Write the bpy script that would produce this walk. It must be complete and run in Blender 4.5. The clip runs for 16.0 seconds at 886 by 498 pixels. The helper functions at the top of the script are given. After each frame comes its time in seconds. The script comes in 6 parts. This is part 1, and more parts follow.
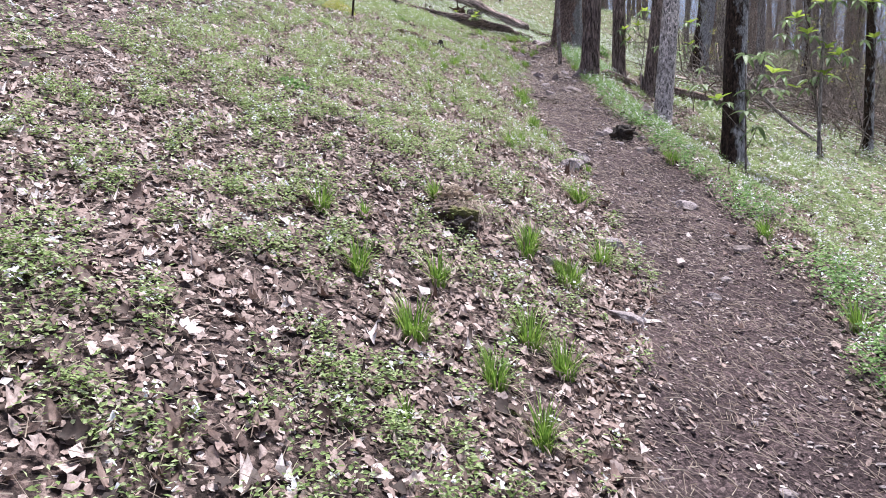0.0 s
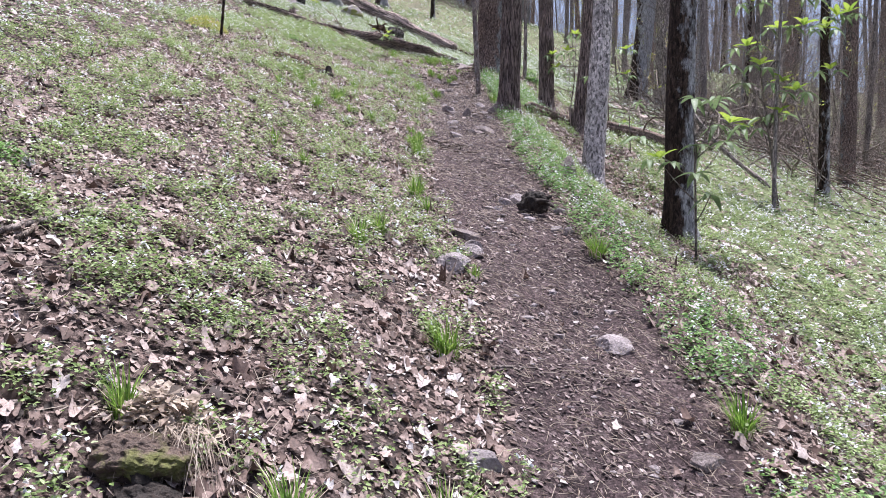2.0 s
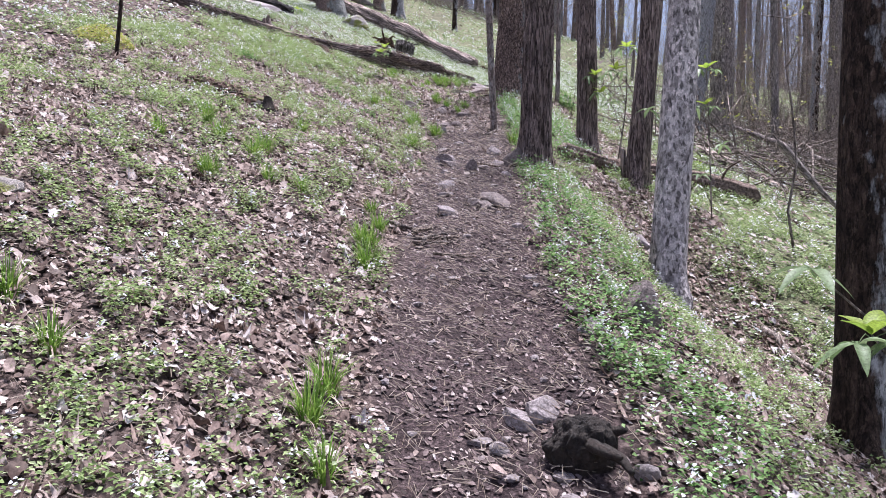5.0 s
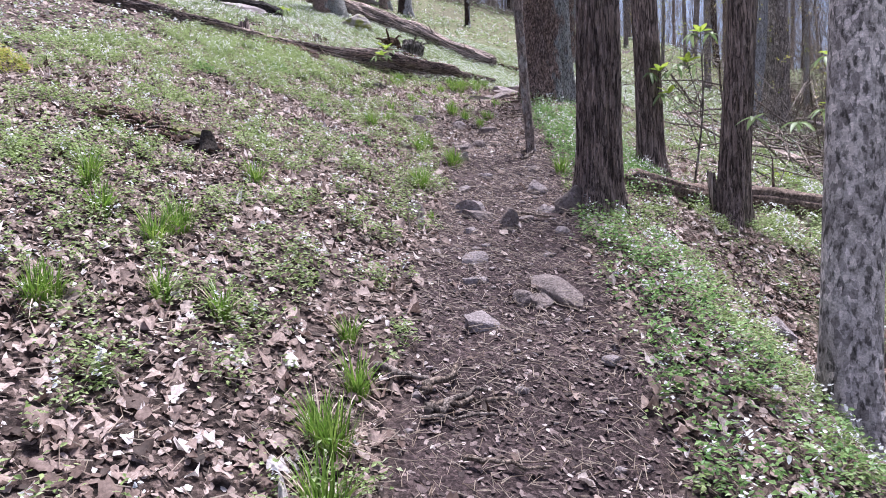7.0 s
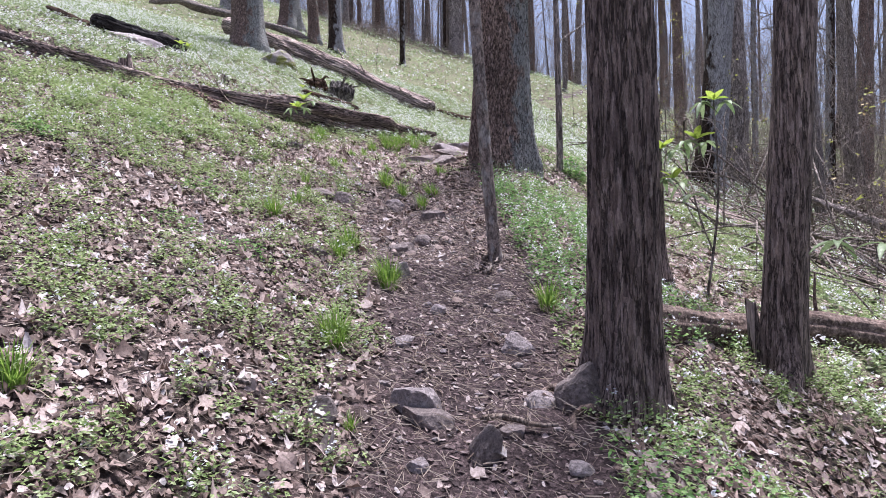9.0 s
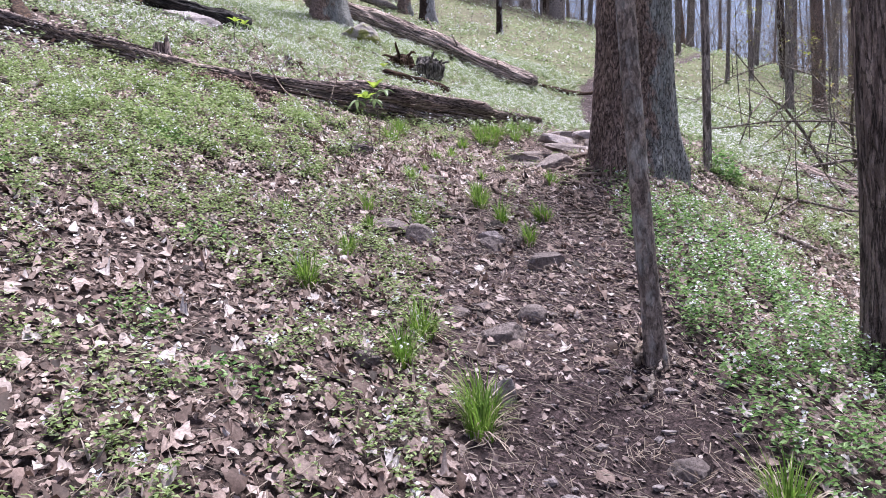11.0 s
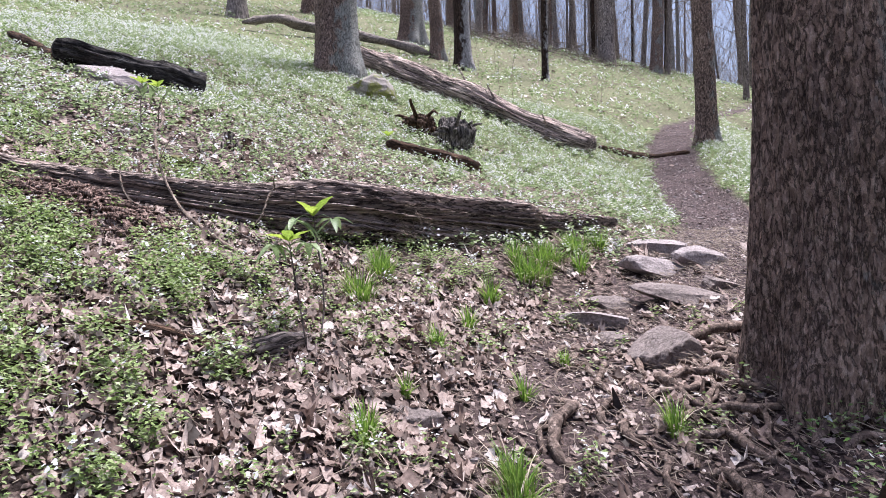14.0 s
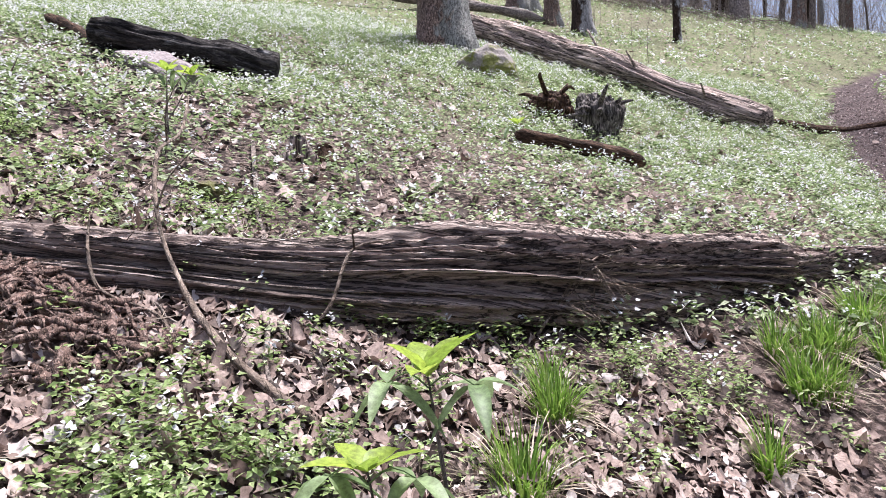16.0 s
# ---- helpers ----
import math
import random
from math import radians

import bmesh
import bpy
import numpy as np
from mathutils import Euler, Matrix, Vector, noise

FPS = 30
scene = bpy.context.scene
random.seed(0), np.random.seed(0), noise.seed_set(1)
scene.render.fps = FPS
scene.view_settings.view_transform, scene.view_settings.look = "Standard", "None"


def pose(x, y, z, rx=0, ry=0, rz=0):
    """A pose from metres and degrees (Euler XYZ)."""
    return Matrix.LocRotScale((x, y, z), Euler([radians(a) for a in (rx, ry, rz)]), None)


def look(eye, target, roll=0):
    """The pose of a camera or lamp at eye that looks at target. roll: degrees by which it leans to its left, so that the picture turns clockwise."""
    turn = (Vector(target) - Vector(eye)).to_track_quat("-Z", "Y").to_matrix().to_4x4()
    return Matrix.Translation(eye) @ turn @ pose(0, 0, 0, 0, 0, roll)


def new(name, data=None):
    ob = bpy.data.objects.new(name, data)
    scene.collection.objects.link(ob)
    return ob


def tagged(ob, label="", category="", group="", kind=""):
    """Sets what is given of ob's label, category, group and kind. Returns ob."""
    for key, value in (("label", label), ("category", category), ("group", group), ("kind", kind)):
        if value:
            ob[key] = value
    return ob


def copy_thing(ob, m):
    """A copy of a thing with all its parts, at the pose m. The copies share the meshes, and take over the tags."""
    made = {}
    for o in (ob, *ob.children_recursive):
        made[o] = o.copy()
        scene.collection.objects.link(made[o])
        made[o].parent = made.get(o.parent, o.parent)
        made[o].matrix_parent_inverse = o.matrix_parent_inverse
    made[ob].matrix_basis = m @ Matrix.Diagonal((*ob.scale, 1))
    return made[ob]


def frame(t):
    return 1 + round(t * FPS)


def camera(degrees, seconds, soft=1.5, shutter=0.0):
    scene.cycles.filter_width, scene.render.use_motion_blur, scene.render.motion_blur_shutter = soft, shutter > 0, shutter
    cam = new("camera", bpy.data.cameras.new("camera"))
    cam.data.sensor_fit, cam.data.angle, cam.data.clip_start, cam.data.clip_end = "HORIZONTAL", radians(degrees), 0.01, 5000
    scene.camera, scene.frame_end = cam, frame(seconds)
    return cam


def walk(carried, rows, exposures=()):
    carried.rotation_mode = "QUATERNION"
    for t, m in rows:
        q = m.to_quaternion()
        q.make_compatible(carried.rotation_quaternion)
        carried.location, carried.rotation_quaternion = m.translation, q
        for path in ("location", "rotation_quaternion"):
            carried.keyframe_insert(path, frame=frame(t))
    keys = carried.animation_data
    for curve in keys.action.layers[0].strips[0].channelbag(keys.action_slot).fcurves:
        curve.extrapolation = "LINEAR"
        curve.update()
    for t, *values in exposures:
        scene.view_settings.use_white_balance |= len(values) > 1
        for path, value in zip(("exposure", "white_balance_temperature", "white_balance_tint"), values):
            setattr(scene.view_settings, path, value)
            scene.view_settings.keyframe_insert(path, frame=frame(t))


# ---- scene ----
PATH = [
    (0, (-0.423, -0.019, 1.849), (-0.737, 2.962, 1.720), 1.30),
    (0.5, (-0.220, 0.598, 1.941), (-0.446, 3.587, 1.821), 1.58),
    (1, (-0.087, 1.146, 2.149), (-0.244, 4.141, 2.076), -0.69),
    (1.5, (0.054, 1.712, 2.285), (-0.104, 4.706, 2.191), 0.70),
    (2, (0.106, 2.267, 2.548), (0.006, 5.264, 2.480), 1.18),
    (2.5, (0.215, 2.803, 2.698), (0.117, 5.800, 2.622), 3.74),
    (3, (0.230, 3.330, 2.904), (0.271, 6.330, 2.944), 1.45),
    (3.5, (0.343, 3.922, 3.052), (0.415, 6.920, 3.124), 1.05),
    (4, (0.328, 4.486, 3.194), (0.395, 7.485, 3.229), 2.05),
    (4.5, (0.390, 5.106, 3.340), (0.335, 8.105, 3.343), 2.11),
    (4.7, (0.363, 5.350, 3.382), (0.196, 8.346, 3.364), 2.56),
    (6.8, (0.173, 7.769, 4.030), (-0.133, 10.753, 4.011), -1.55),
    (7, (0.112, 7.970, 4.055), (-0.196, 10.954, 4.029), -1.20),
    (7.5, (0.029, 8.499, 4.249), (-0.237, 11.487, 4.229), -0.79),
    (8, (0.012, 8.977, 4.438), (-0.224, 11.968, 4.457), -0.68),
    (8.5, (-0.081, 9.480, 4.598), (-0.130, 12.479, 4.662), -0.70),
    (9, (-0.069, 9.962, 4.784), (-0.100, 12.960, 4.883), -0.61),
    (9.2, (-0.115, 10.169, 4.815), (-0.260, 13.163, 4.928), -0.22),
    (11.3, (-0.241, 12.114, 5.486), (-0.704, 15.077, 5.451), -0.85),
    (11.5, (-0.294, 12.301, 5.560), (-0.791, 15.259, 5.521), -0.81),
    (12, (-0.273, 12.819, 5.721), (-0.789, 15.774, 5.724), 0.46),
    (12.5, (-0.284, 13.352, 5.901), (-0.880, 16.292, 5.939), 0.72),
    (13, (-0.325, 13.904, 6.068), (-0.909, 16.844, 6.178), 1.83),
    (13.5, (-0.320, 14.462, 6.225), (-0.906, 17.401, 6.350), -2.07),
    (14, (-0.454, 14.986, 6.393), (-1.047, 17.923, 6.536), -0.77),
    (14.5, (-0.547, 15.534, 6.520), (-1.191, 18.460, 6.662), -0.61),
    (15, (-0.757, 16.001, 6.641), (-1.649, 18.864, 6.731), 0.08),
    (15.5, (-0.953, 16.453, 6.766), (-1.908, 19.295, 6.851), 2.52),
    (16, (-1.171, 16.813, 6.910), (-2.173, 19.640, 6.959), -1.66),
]

cam = camera(61.2, 16.0, soft=0.6, shutter=0.0)
# the clip's camera drifts from a cooler to a neutral white balance
EXPOSURES = [(0, 1.28, 6300, 13), (4, 1.29, 6150, 15), (9, 1.27, 6150, 17), (12.5, 1.3, 6250, 17), (14.5, 1.32, 6350, 13), (16, 1.39, 6450, 13)]
walk(cam, [(t, look(eye, target, roll)) for t, eye, target, roll in PATH], EXPOSURES)

# ---- light ----
SUN_ELEVATION, SUN_AZIMUTH = 75.0, -24.0  # degrees; azimuth to the left of straight ahead
world = bpy.data.worlds.new("sky")
scene.world = world
world.use_nodes = True
wt = world.node_tree
sky = wt.nodes.new("ShaderNodeTexSky")
sky.sky_type, sky.sun_disc = "NISHITA", False
sky.sun_elevation, sky.sun_rotation = radians(SUN_ELEVATION), radians(-SUN_AZIMUTH)
sky.air_density, sky.dust_density, sky.ozone_density = 1.0, 1.7, 2.2
haze = wt.nodes.new("ShaderNodeMix")
haze.data_type = "RGBA"
haze.inputs[0].default_value = 0.5
haze.inputs[7].default_value = (2.25, 2.2, 2.8, 1.0)
wt.links.new(sky.outputs[0], haze.inputs[6])
wt.links.new(haze.outputs[2], wt.nodes["Background"].inputs[0])
wt.nodes["Background"].inputs[1].default_value = 0.097
sun = new("sun", bpy.data.lights.new("sun", "SUN"))
sun.data.energy, sun.data.angle, sun.data.color = 4.6, radians(16.0), (1.0, 0.98, 0.985)
_e, _a = radians(SUN_ELEVATION), radians(SUN_AZIMUTH)
sun.matrix_world = look((0, 0, 0), (math.sin(_a) * math.cos(_e), -math.cos(_a) * math.cos(_e), -math.sin(_e)))


# ---- materials ----
def material(name):
    m = bpy.data.materials.new(name)
    m.use_nodes = True
    t = m.node_tree
    return m, t, t.nodes["Principled BSDF"]


def node(t, kind, **inputs):
    n = t.nodes.new(kind)
    for key, value in inputs.items():
        n.inputs[key.replace("_", " ")].default_value = value
    return n


def ramp(t, source, *stops):
    n = t.nodes.new("ShaderNodeValToRGB")
    while len(n.color_ramp.elements) < len(stops):
        n.color_ramp.elements.new(0.5)
    for e, (at, colour) in zip(n.color_ramp.elements, stops):
        e.position, e.color = at, (*colour, 1.0)
    t.links.new(source, n.inputs["Fac"])
    return n.outputs["Color"]


def grain(t, scale, detail=6.0, rough=0.6, stretch=None, distortion=0.0):
    """A noise at a real-world scale, in the object's own space."""
    co = t.nodes.new("ShaderNodeTexCoord").outputs["Object"]
    if stretch:
        mp = t.nodes.new("ShaderNodeMapping")
        mp.inputs["Scale"].default_value = stretch
        t.links.new(co, mp.inputs["Vector"])
        co = mp.outputs["Vector"]
    n = node(t, "ShaderNodeTexNoise", Scale=scale, Detail=detail, Roughness=rough, Distortion=distortion)
    t.links.new(co, n.inputs["Vector"])
    return n.outputs["Fac"]


def blend(t, fac, a, b, how="MIX"):
    n = t.nodes.new("ShaderNodeMix")
    n.data_type, n.blend_type = "RGBA", how
    for value, at in ((fac, 0), (a, 6), (b, 7)):
        if isinstance(value, float):
            n.inputs[at].default_value = value
        elif isinstance(value, tuple):
            n.inputs[at].default_value = (*value, 1.0)
        else:
            t.links.new(value, n.inputs[at])
    return n.outputs[2]


def relief(t, bsdf, source, strength, distance):
    n = node(t, "ShaderNodeBump", Strength=strength, Distance=distance)
    t.links.new(source, n.inputs["Height"])
    t.links.new(n.outputs["Normal"], bsdf.inputs["Normal"])


def island(t):
    return t.nodes.new("ShaderNodeNewGeometry").outputs["Random Per Island"]


def thin(m, t, bsdf, colour, share):
    """Lets light through a leaf."""
    tr = t.nodes.new("ShaderNodeBsdfTranslucent")
    mix = t.nodes.new("ShaderNodeMixShader")
    mix.inputs[0].default_value = share
    t.links.new(colour, tr.inputs["Color"])
    t.links.new(bsdf.outputs[0], mix.inputs[1])
    t.links.new(tr.outputs[0], mix.inputs[2])
    t.links.new(mix.outputs[0], t.nodes["Material Output"].inputs["Surface"])


def ground_material():
    m, t, b = material("forest_soil")
    litter = ramp(t, grain(t, 26.0, 8.0, 0.75), (0.28, (0.012, 0.008, 0.007)), (0.45, (0.06, 0.042, 0.037)), (0.58, (0.17, 0.126, 0.112)), (0.75, (0.36, 0.29, 0.265)))
    green = ramp(t, grain(t, 34.0, 6.0, 0.7), (0.3, (0.05, 0.065, 0.025)), (0.5, (0.16, 0.2, 0.08)), (0.64, (0.3, 0.36, 0.18)), (0.78, (0.55, 0.58, 0.45)))
    dirt = ramp(t, grain(t, 38.0, 10.0, 0.8), (0.3, (0.018, 0.013, 0.014)), (0.47, (0.07, 0.05, 0.051)), (0.6, (0.135, 0.1, 0.101)), (0.75, (0.25, 0.2, 0.2)))
    place = t.nodes.new("ShaderNodeTexCoord").outputs["Object"]
    shake = node(t, "ShaderNodeTexNoise", Scale=30.0, Detail=3.0, Roughness=0.6)
    t.links.new(place, shake.inputs["Vector"])
    wander = t.nodes.new("ShaderNodeVectorMath")
    wander.operation = "MULTIPLY_ADD"
    t.links.new(shake.outputs["Color"], wander.inputs[0])
    wander.inputs[1].default_value = (0.03, 0.03, 0.03)
    t.links.new(place, wander.inputs[2])
    scraps = node(t, "ShaderNodeTexVoronoi", Scale=42.0)
    t.links.new(wander.outputs[0], scraps.inputs["Vector"])
    scrap = ramp(t, scraps.outputs["Color"], (0.1, (0.3, 0.28, 0.28)), (0.5, (0.85, 0.84, 0.85)), (0.75, (1.5, 1.48, 1.5)), (0.95, (2.3, 2.25, 2.25)))
    crumbs = node(t, "ShaderNodeTexVoronoi", Scale=110.0)
    t.links.new(wander.outputs[0], crumbs.inputs["Vector"])
    crumb = ramp(t, crumbs.outputs["Color"], (0.1, (0.4, 0.38, 0.39)), (0.6, (1.0, 0.99, 1.0)), (0.95, (2.0, 1.95, 1.97)))
    litter = blend(t, 1.0, litter, scrap, "MULTIPLY")
    dirt = blend(t, 1.0, dirt, crumb, "MULTIPLY")
    damp = ramp(t, grain(t, 2.2, 4.0, 0.6), (0.35, (0.62, 0.6, 0.6)), (0.65, (1.1, 1.08, 1.05)))
    dirt = blend(t, 1.0, dirt, damp, "MULTIPLY")
    growth = t.nodes.new("ShaderNodeAttribute")
    growth.attribute_name = "growth"
    forest = blend(t, growth.outputs["Fac"], litter, green)
    mask = t.nodes.new("ShaderNodeAttribute")
    mask.attribute_name = "trail"
    t.links.new(blend(t, mask.outputs["Fac"], forest, dirt), b.inputs["Base Color"])
    b.inputs["Roughness"].default_value = 0.95
    b.inputs["Specular IOR Level"].default_value = 0.2
    relief(t, b, grain(t, 45.0, 8.0, 0.75), 0.9, 0.03)
    return m


def leaf_material(name, stops, share, rough=0.7):
    m, t, b = material(name)
    c = ramp(t, island(t), *stops)
    spots = ramp(t, grain(t, 85.0, 5.0, 0.65), (0.35, (0.6, 0.57, 0.55)), (0.65, (1.2, 1.18, 1.16)))
    c = blend(t, 1.0, c, spots, "MULTIPLY")
    t.links.new(c, b.inputs["Base Color"])
    b.inputs["Roughness"].default_value = rough
    b.inputs["Specular IOR Level"].default_value = 0.3
    thin(m, t, b, c, share)
    return m


def stretched(t, vector, scale):
    mp = t.nodes.new("ShaderNodeMapping")
    mp.inputs["Scale"].default_value = scale
    t.links.new(vector, mp.inputs["Vector"])
    return mp.outputs["Vector"]


def bark_material(name, dark, mid, light, stretch=(9, 9, 1.3), scale=3.0, lichen=None, amount=0.5, patch_scale=4.0, depth=0.02, split=0.45, plates=(60, 60, 14), side=None):
    """Bark: small flakes of uneven tone, broken by wandering cracks along the grain."""
    m, t, b = material(name)
    f = grain(t, scale, 10.0, 0.72, stretch, 0.5)
    c = ramp(t, f, (0.3, dark), (0.5, mid), (0.72, light))
    place = t.nodes.new("ShaderNodeTexCoord").outputs["Object"]
    shake = node(t, "ShaderNodeTexNoise", Scale=14.0, Detail=5.0, Roughness=0.65)
    t.links.new(place, shake.inputs["Vector"])
    wander = t.nodes.new("ShaderNodeVectorMath")
    wander.operation = "MULTIPLY_ADD"
    t.links.new(shake.outputs["Color"], wander.inputs[0])
    wander.inputs[1].default_value = (0.016, 0.016, 0.05)
    t.links.new(place, wander.inputs[2])
    cell = node(t, "ShaderNodeTexVoronoi", Scale=1.0)
    t.links.new(stretched(t, wander.outputs[0], plates), cell.inputs["Vector"])
    flake = ramp(t, cell.outputs["Color"], (0.15, (0.5, 0.48, 0.48)), (0.85, (1.45, 1.43, 1.42)))
    c = blend(t, 1.0, c, flake, "MULTIPLY")
    line = node(t, "ShaderNodeTexNoise", Scale=1.0, Detail=4.0, Roughness=0.6, Distortion=0.2)
    t.links.new(stretched(t, wander.outputs[0], tuple(v * 0.55 for v in plates[:2]) + (plates[2] * 0.36,)), line.inputs["Vector"])
    crack = ramp(t, line.outputs["Fac"], (0.4, (1, 1, 1)), (0.455, (1, 1, 1)), (0.49, (split, split, split)), (0.51, (split, split, split)), (0.55, (1, 1, 1)))
    c = blend(t, 1.0, c, crack, "MULTIPLY")
    fibre = ramp(t, grain(t, scale * 3.0, 7.0, 0.78, (stretch[0] * 1.4, stretch[1] * 1.4, stretch[2] * 3.0)), (0.32, (0.55, 0.53, 0.52)), (0.68, (1.38, 1.36, 1.35)))
    c = blend(t, 1.0, c, fibre, "MULTIPLY")
    c = blend(t, 1.0, c, ramp(t, grain(t, 1.3, 4.0, 0.6), (0.3, (0.72, 0.7, 0.7)), (0.7, (1.18, 1.15, 1.12))), "MULTIPLY")
    if lichen:
        spread = grain(t, patch_scale, 7.0, 0.62, (1.5, 1.5, 0.8))
        if side is not None:  # thicker on one side of the trunk
            along = t.nodes.new("ShaderNodeVectorMath")
            along.operation = "DOT_PRODUCT"
            t.links.new(place, along.inputs[0])
            along.inputs[1].default_value = side
            more = t.nodes.new("ShaderNodeMath")
            more.operation = "ADD"
            t.links.new(spread, more.inputs[0])
            t.links.new(along.outputs["Value"], more.inputs[1])
            spread = more.outputs[0]
        k = ramp(t, spread, (amount - 0.04, (0, 0, 0)), (amount + 0.08, (0.8, 0.8, 0.8)))
        speck = ramp(t, grain(t, 40.0, 6.0, 0.75, (1, 1, 0.4)), (0.35, tuple(v * 0.45 for v in lichen)), (0.65, lichen))
        speck = blend(t, 1.0, speck, crack, "MULTIPLY")
        c = blend(t, k, c, speck)
    t.links.new(c, b.inputs["Base Color"])
    b.inputs["Roughness"].default_value = 0.92
    b.inputs["Specular IOR Level"].default_value = 0.2
    high = t.nodes.new("ShaderNodeMath")
    high.operation = "MULTIPLY"
    t.links.new(f, high.inputs[0])
    t.links.new(blend(t, 1.0, crack, flake, "MULTIPLY"), high.inputs[1])
    relief(t, b, high.outputs[0], 1.0, depth)
    return m


def stone_material(name, a, c, moss=None, amount=0.5):
    m, t, b = material(name)
    base = ramp(t, grain(t, 9.0, 9.0, 0.7), (0.3, a), (0.7, c))
    pits = ramp(t, grain(t, 70.0, 8.0, 0.8), (0.34, (0.35, 0.33, 0.33)), (0.5, (0.95, 0.93, 0.93)), (0.66, (1.3, 1.27, 1.27)))
    base = blend(t, 1.0, base, pits, "MULTIPLY")
    if moss:
        k = ramp(t, grain(t, 5.0, 6.0, 0.65), (amount - 0.04, (0, 0, 0)), (amount + 0.06, (1, 1, 1)))
        base = blend(t, k, base, ramp(t, grain(t, 50.0, 5.0, 0.7), (0.3, tuple(v * 0.45 for v in moss)), (0.7, moss)))
    t.links.new(base, b.inputs["Base Color"])
    b.inputs["Roughness"].default_value = 0.88
    relief(t, b, grain(t, 22.0, 10.0, 0.75), 1.0, 0.035)
    return m


SPOTTED = bark_material("spotted_bark", (0.07, 0.055, 0.05), (0.26, 0.215, 0.195), (0.42, 0.37, 0.34), (9, 9, 4), 3.0, (0.5, 0.46, 0.44), 0.54, 9.0, 0.01, 0.6, (50, 50, 25))
SOIL = ground_material()
DEAD = leaf_material("dead_leaf", ((0.0, (0.03, 0.02, 0.017)), (0.18, (0.11, 0.072, 0.061)), (0.42, (0.225, 0.162, 0.143)), (0.68, (0.34, 0.262, 0.238)), (0.9, (0.45, 0.375, 0.355)), (1.0, (0.58, 0.55, 0.56))), 0.18)
CHIP = leaf_material("trail_mulch", ((0.0, (0.03, 0.021, 0.021)), (0.4, (0.1, 0.072, 0.072)), (0.75, (0.2, 0.153, 0.15)), (0.93, (0.36, 0.3, 0.292)), (1.0, (0.5, 0.45, 0.44))), 0.0, 0.85)
HERB = leaf_material("herb_leaf", ((0.0, (0.13, 0.2, 0.06)), (0.35, (0.235, 0.335, 0.12)), (0.7, (0.36, 0.455, 0.2)), (1.0, (0.5, 0.57, 0.38))), 0.4, 0.6)
MEADOW = leaf_material("meadow_leaf", ((0.0, (0.12, 0.18, 0.075)), (0.35, (0.23, 0.315, 0.145)), (0.7, (0.35, 0.44, 0.24)), (1.0, (0.52, 0.58, 0.42))), 0.4, 0.6)
LUSH = leaf_material("lush_leaf", ((0.0, (0.085, 0.19, 0.055)), (0.5, (0.18, 0.33, 0.1)), (1.0, (0.34, 0.5, 0.21))), 0.4, 0.5)
PETAL = leaf_material("white_petal", ((0.0, (0.58, 0.61, 0.66)), (1.0, (0.78, 0.79, 0.82))), 0.3, 0.6)
BLADE = leaf_material("grass_blade", ((0.0, (0.1, 0.2, 0.03)), (0.5, (0.17, 0.31, 0.05)), (1.0, (0.3, 0.42, 0.1))), 0.4, 0.45)
STRAW = leaf_material("dry_grass", ((0.0, (0.22, 0.165, 0.13)), (1.0, (0.56, 0.48, 0.4))), 0.2, 0.7)
YOUNG = leaf_material("young_leaf", ((0.0, (0.2, 0.31, 0.05)), (1.0, (0.34, 0.45, 0.08))), 0.5, 0.45)
OLDER = leaf_material("drooping_leaf", ((0.0, (0.12, 0.19, 0.08)), (1.0, (0.23, 0.31, 0.16))), 0.35, 0.5)
BUD = leaf_material("spring_bud", ((0.0, (0.3, 0.36, 0.08)), (0.6, (0.42, 0.45, 0.12)), (1.0, (0.5, 0.36, 0.2))), 0.4, 0.6)
CEDAR = bark_material("stringy_bark", (0.1, 0.074, 0.067), (0.29, 0.23, 0.213), (0.5, 0.425, 0.4), (18, 18, 2.6), 3.0, None, 0.5, 4.0, 0.03, 0.25, (54, 54, 9.0))
OAK = bark_material("furrowed_bark", (0.1, 0.067, 0.058), (0.33, 0.245, 0.212), (0.58, 0.48, 0.435), (14, 14, 5.0), 3.2, (0.5, 0.52, 0.51), 0.74, 5.0, 0.03, 0.26, (60, 60, 32), (1.2, -0.3, 0.0))
LICHEN = bark_material("lichened_bark", (0.4, 0.37, 0.37), (0.6, 0.56, 0.56), (0.76, 0.72, 0.73), (6, 6, 4.0), 3.0, (0.025, 0.02, 0.018), 0.545, 22.0, 0.01, 0.8, (40, 40, 25))
DARK = bark_material("dark_mossy_bark", (0.016, 0.011, 0.009), (0.052, 0.035, 0.027), (0.12, 0.088, 0.07), (8, 8, 3), 3.0, (0.6, 0.58, 0.59), 0.53, 6.0, 0.015, 0.4, (50, 50, 18), (1.3, 0.0, 0.0))
GREY = bark_material("grey_bark", (0.16, 0.14, 0.133), (0.35, 0.315, 0.3), (0.56, 0.52, 0.5), (8, 8, 1.6), 2.5)
TWIG = bark_material("twig_bark", (0.13, 0.11, 0.1), (0.28, 0.245, 0.225), (0.44, 0.4, 0.375), (5, 5, 3), 3.0)
DEADWOOD = bark_material("weathered_wood", (0.14, 0.11, 0.102), (0.41, 0.34, 0.315), (0.78, 0.71, 0.68), (16, 16, 0.9), 2.4, None, 0.5, 4.0, 0.03, 0.14, (45, 45, 2.5))
ROOTWOOD = bark_material("root_bark", (0.05, 0.038, 0.033), (0.17, 0.13, 0.113), (0.36, 0.3, 0.27), (6, 6, 6), 4.0, None, 0.5, 4.0, 0.008, 0.6, (50, 50, 50))
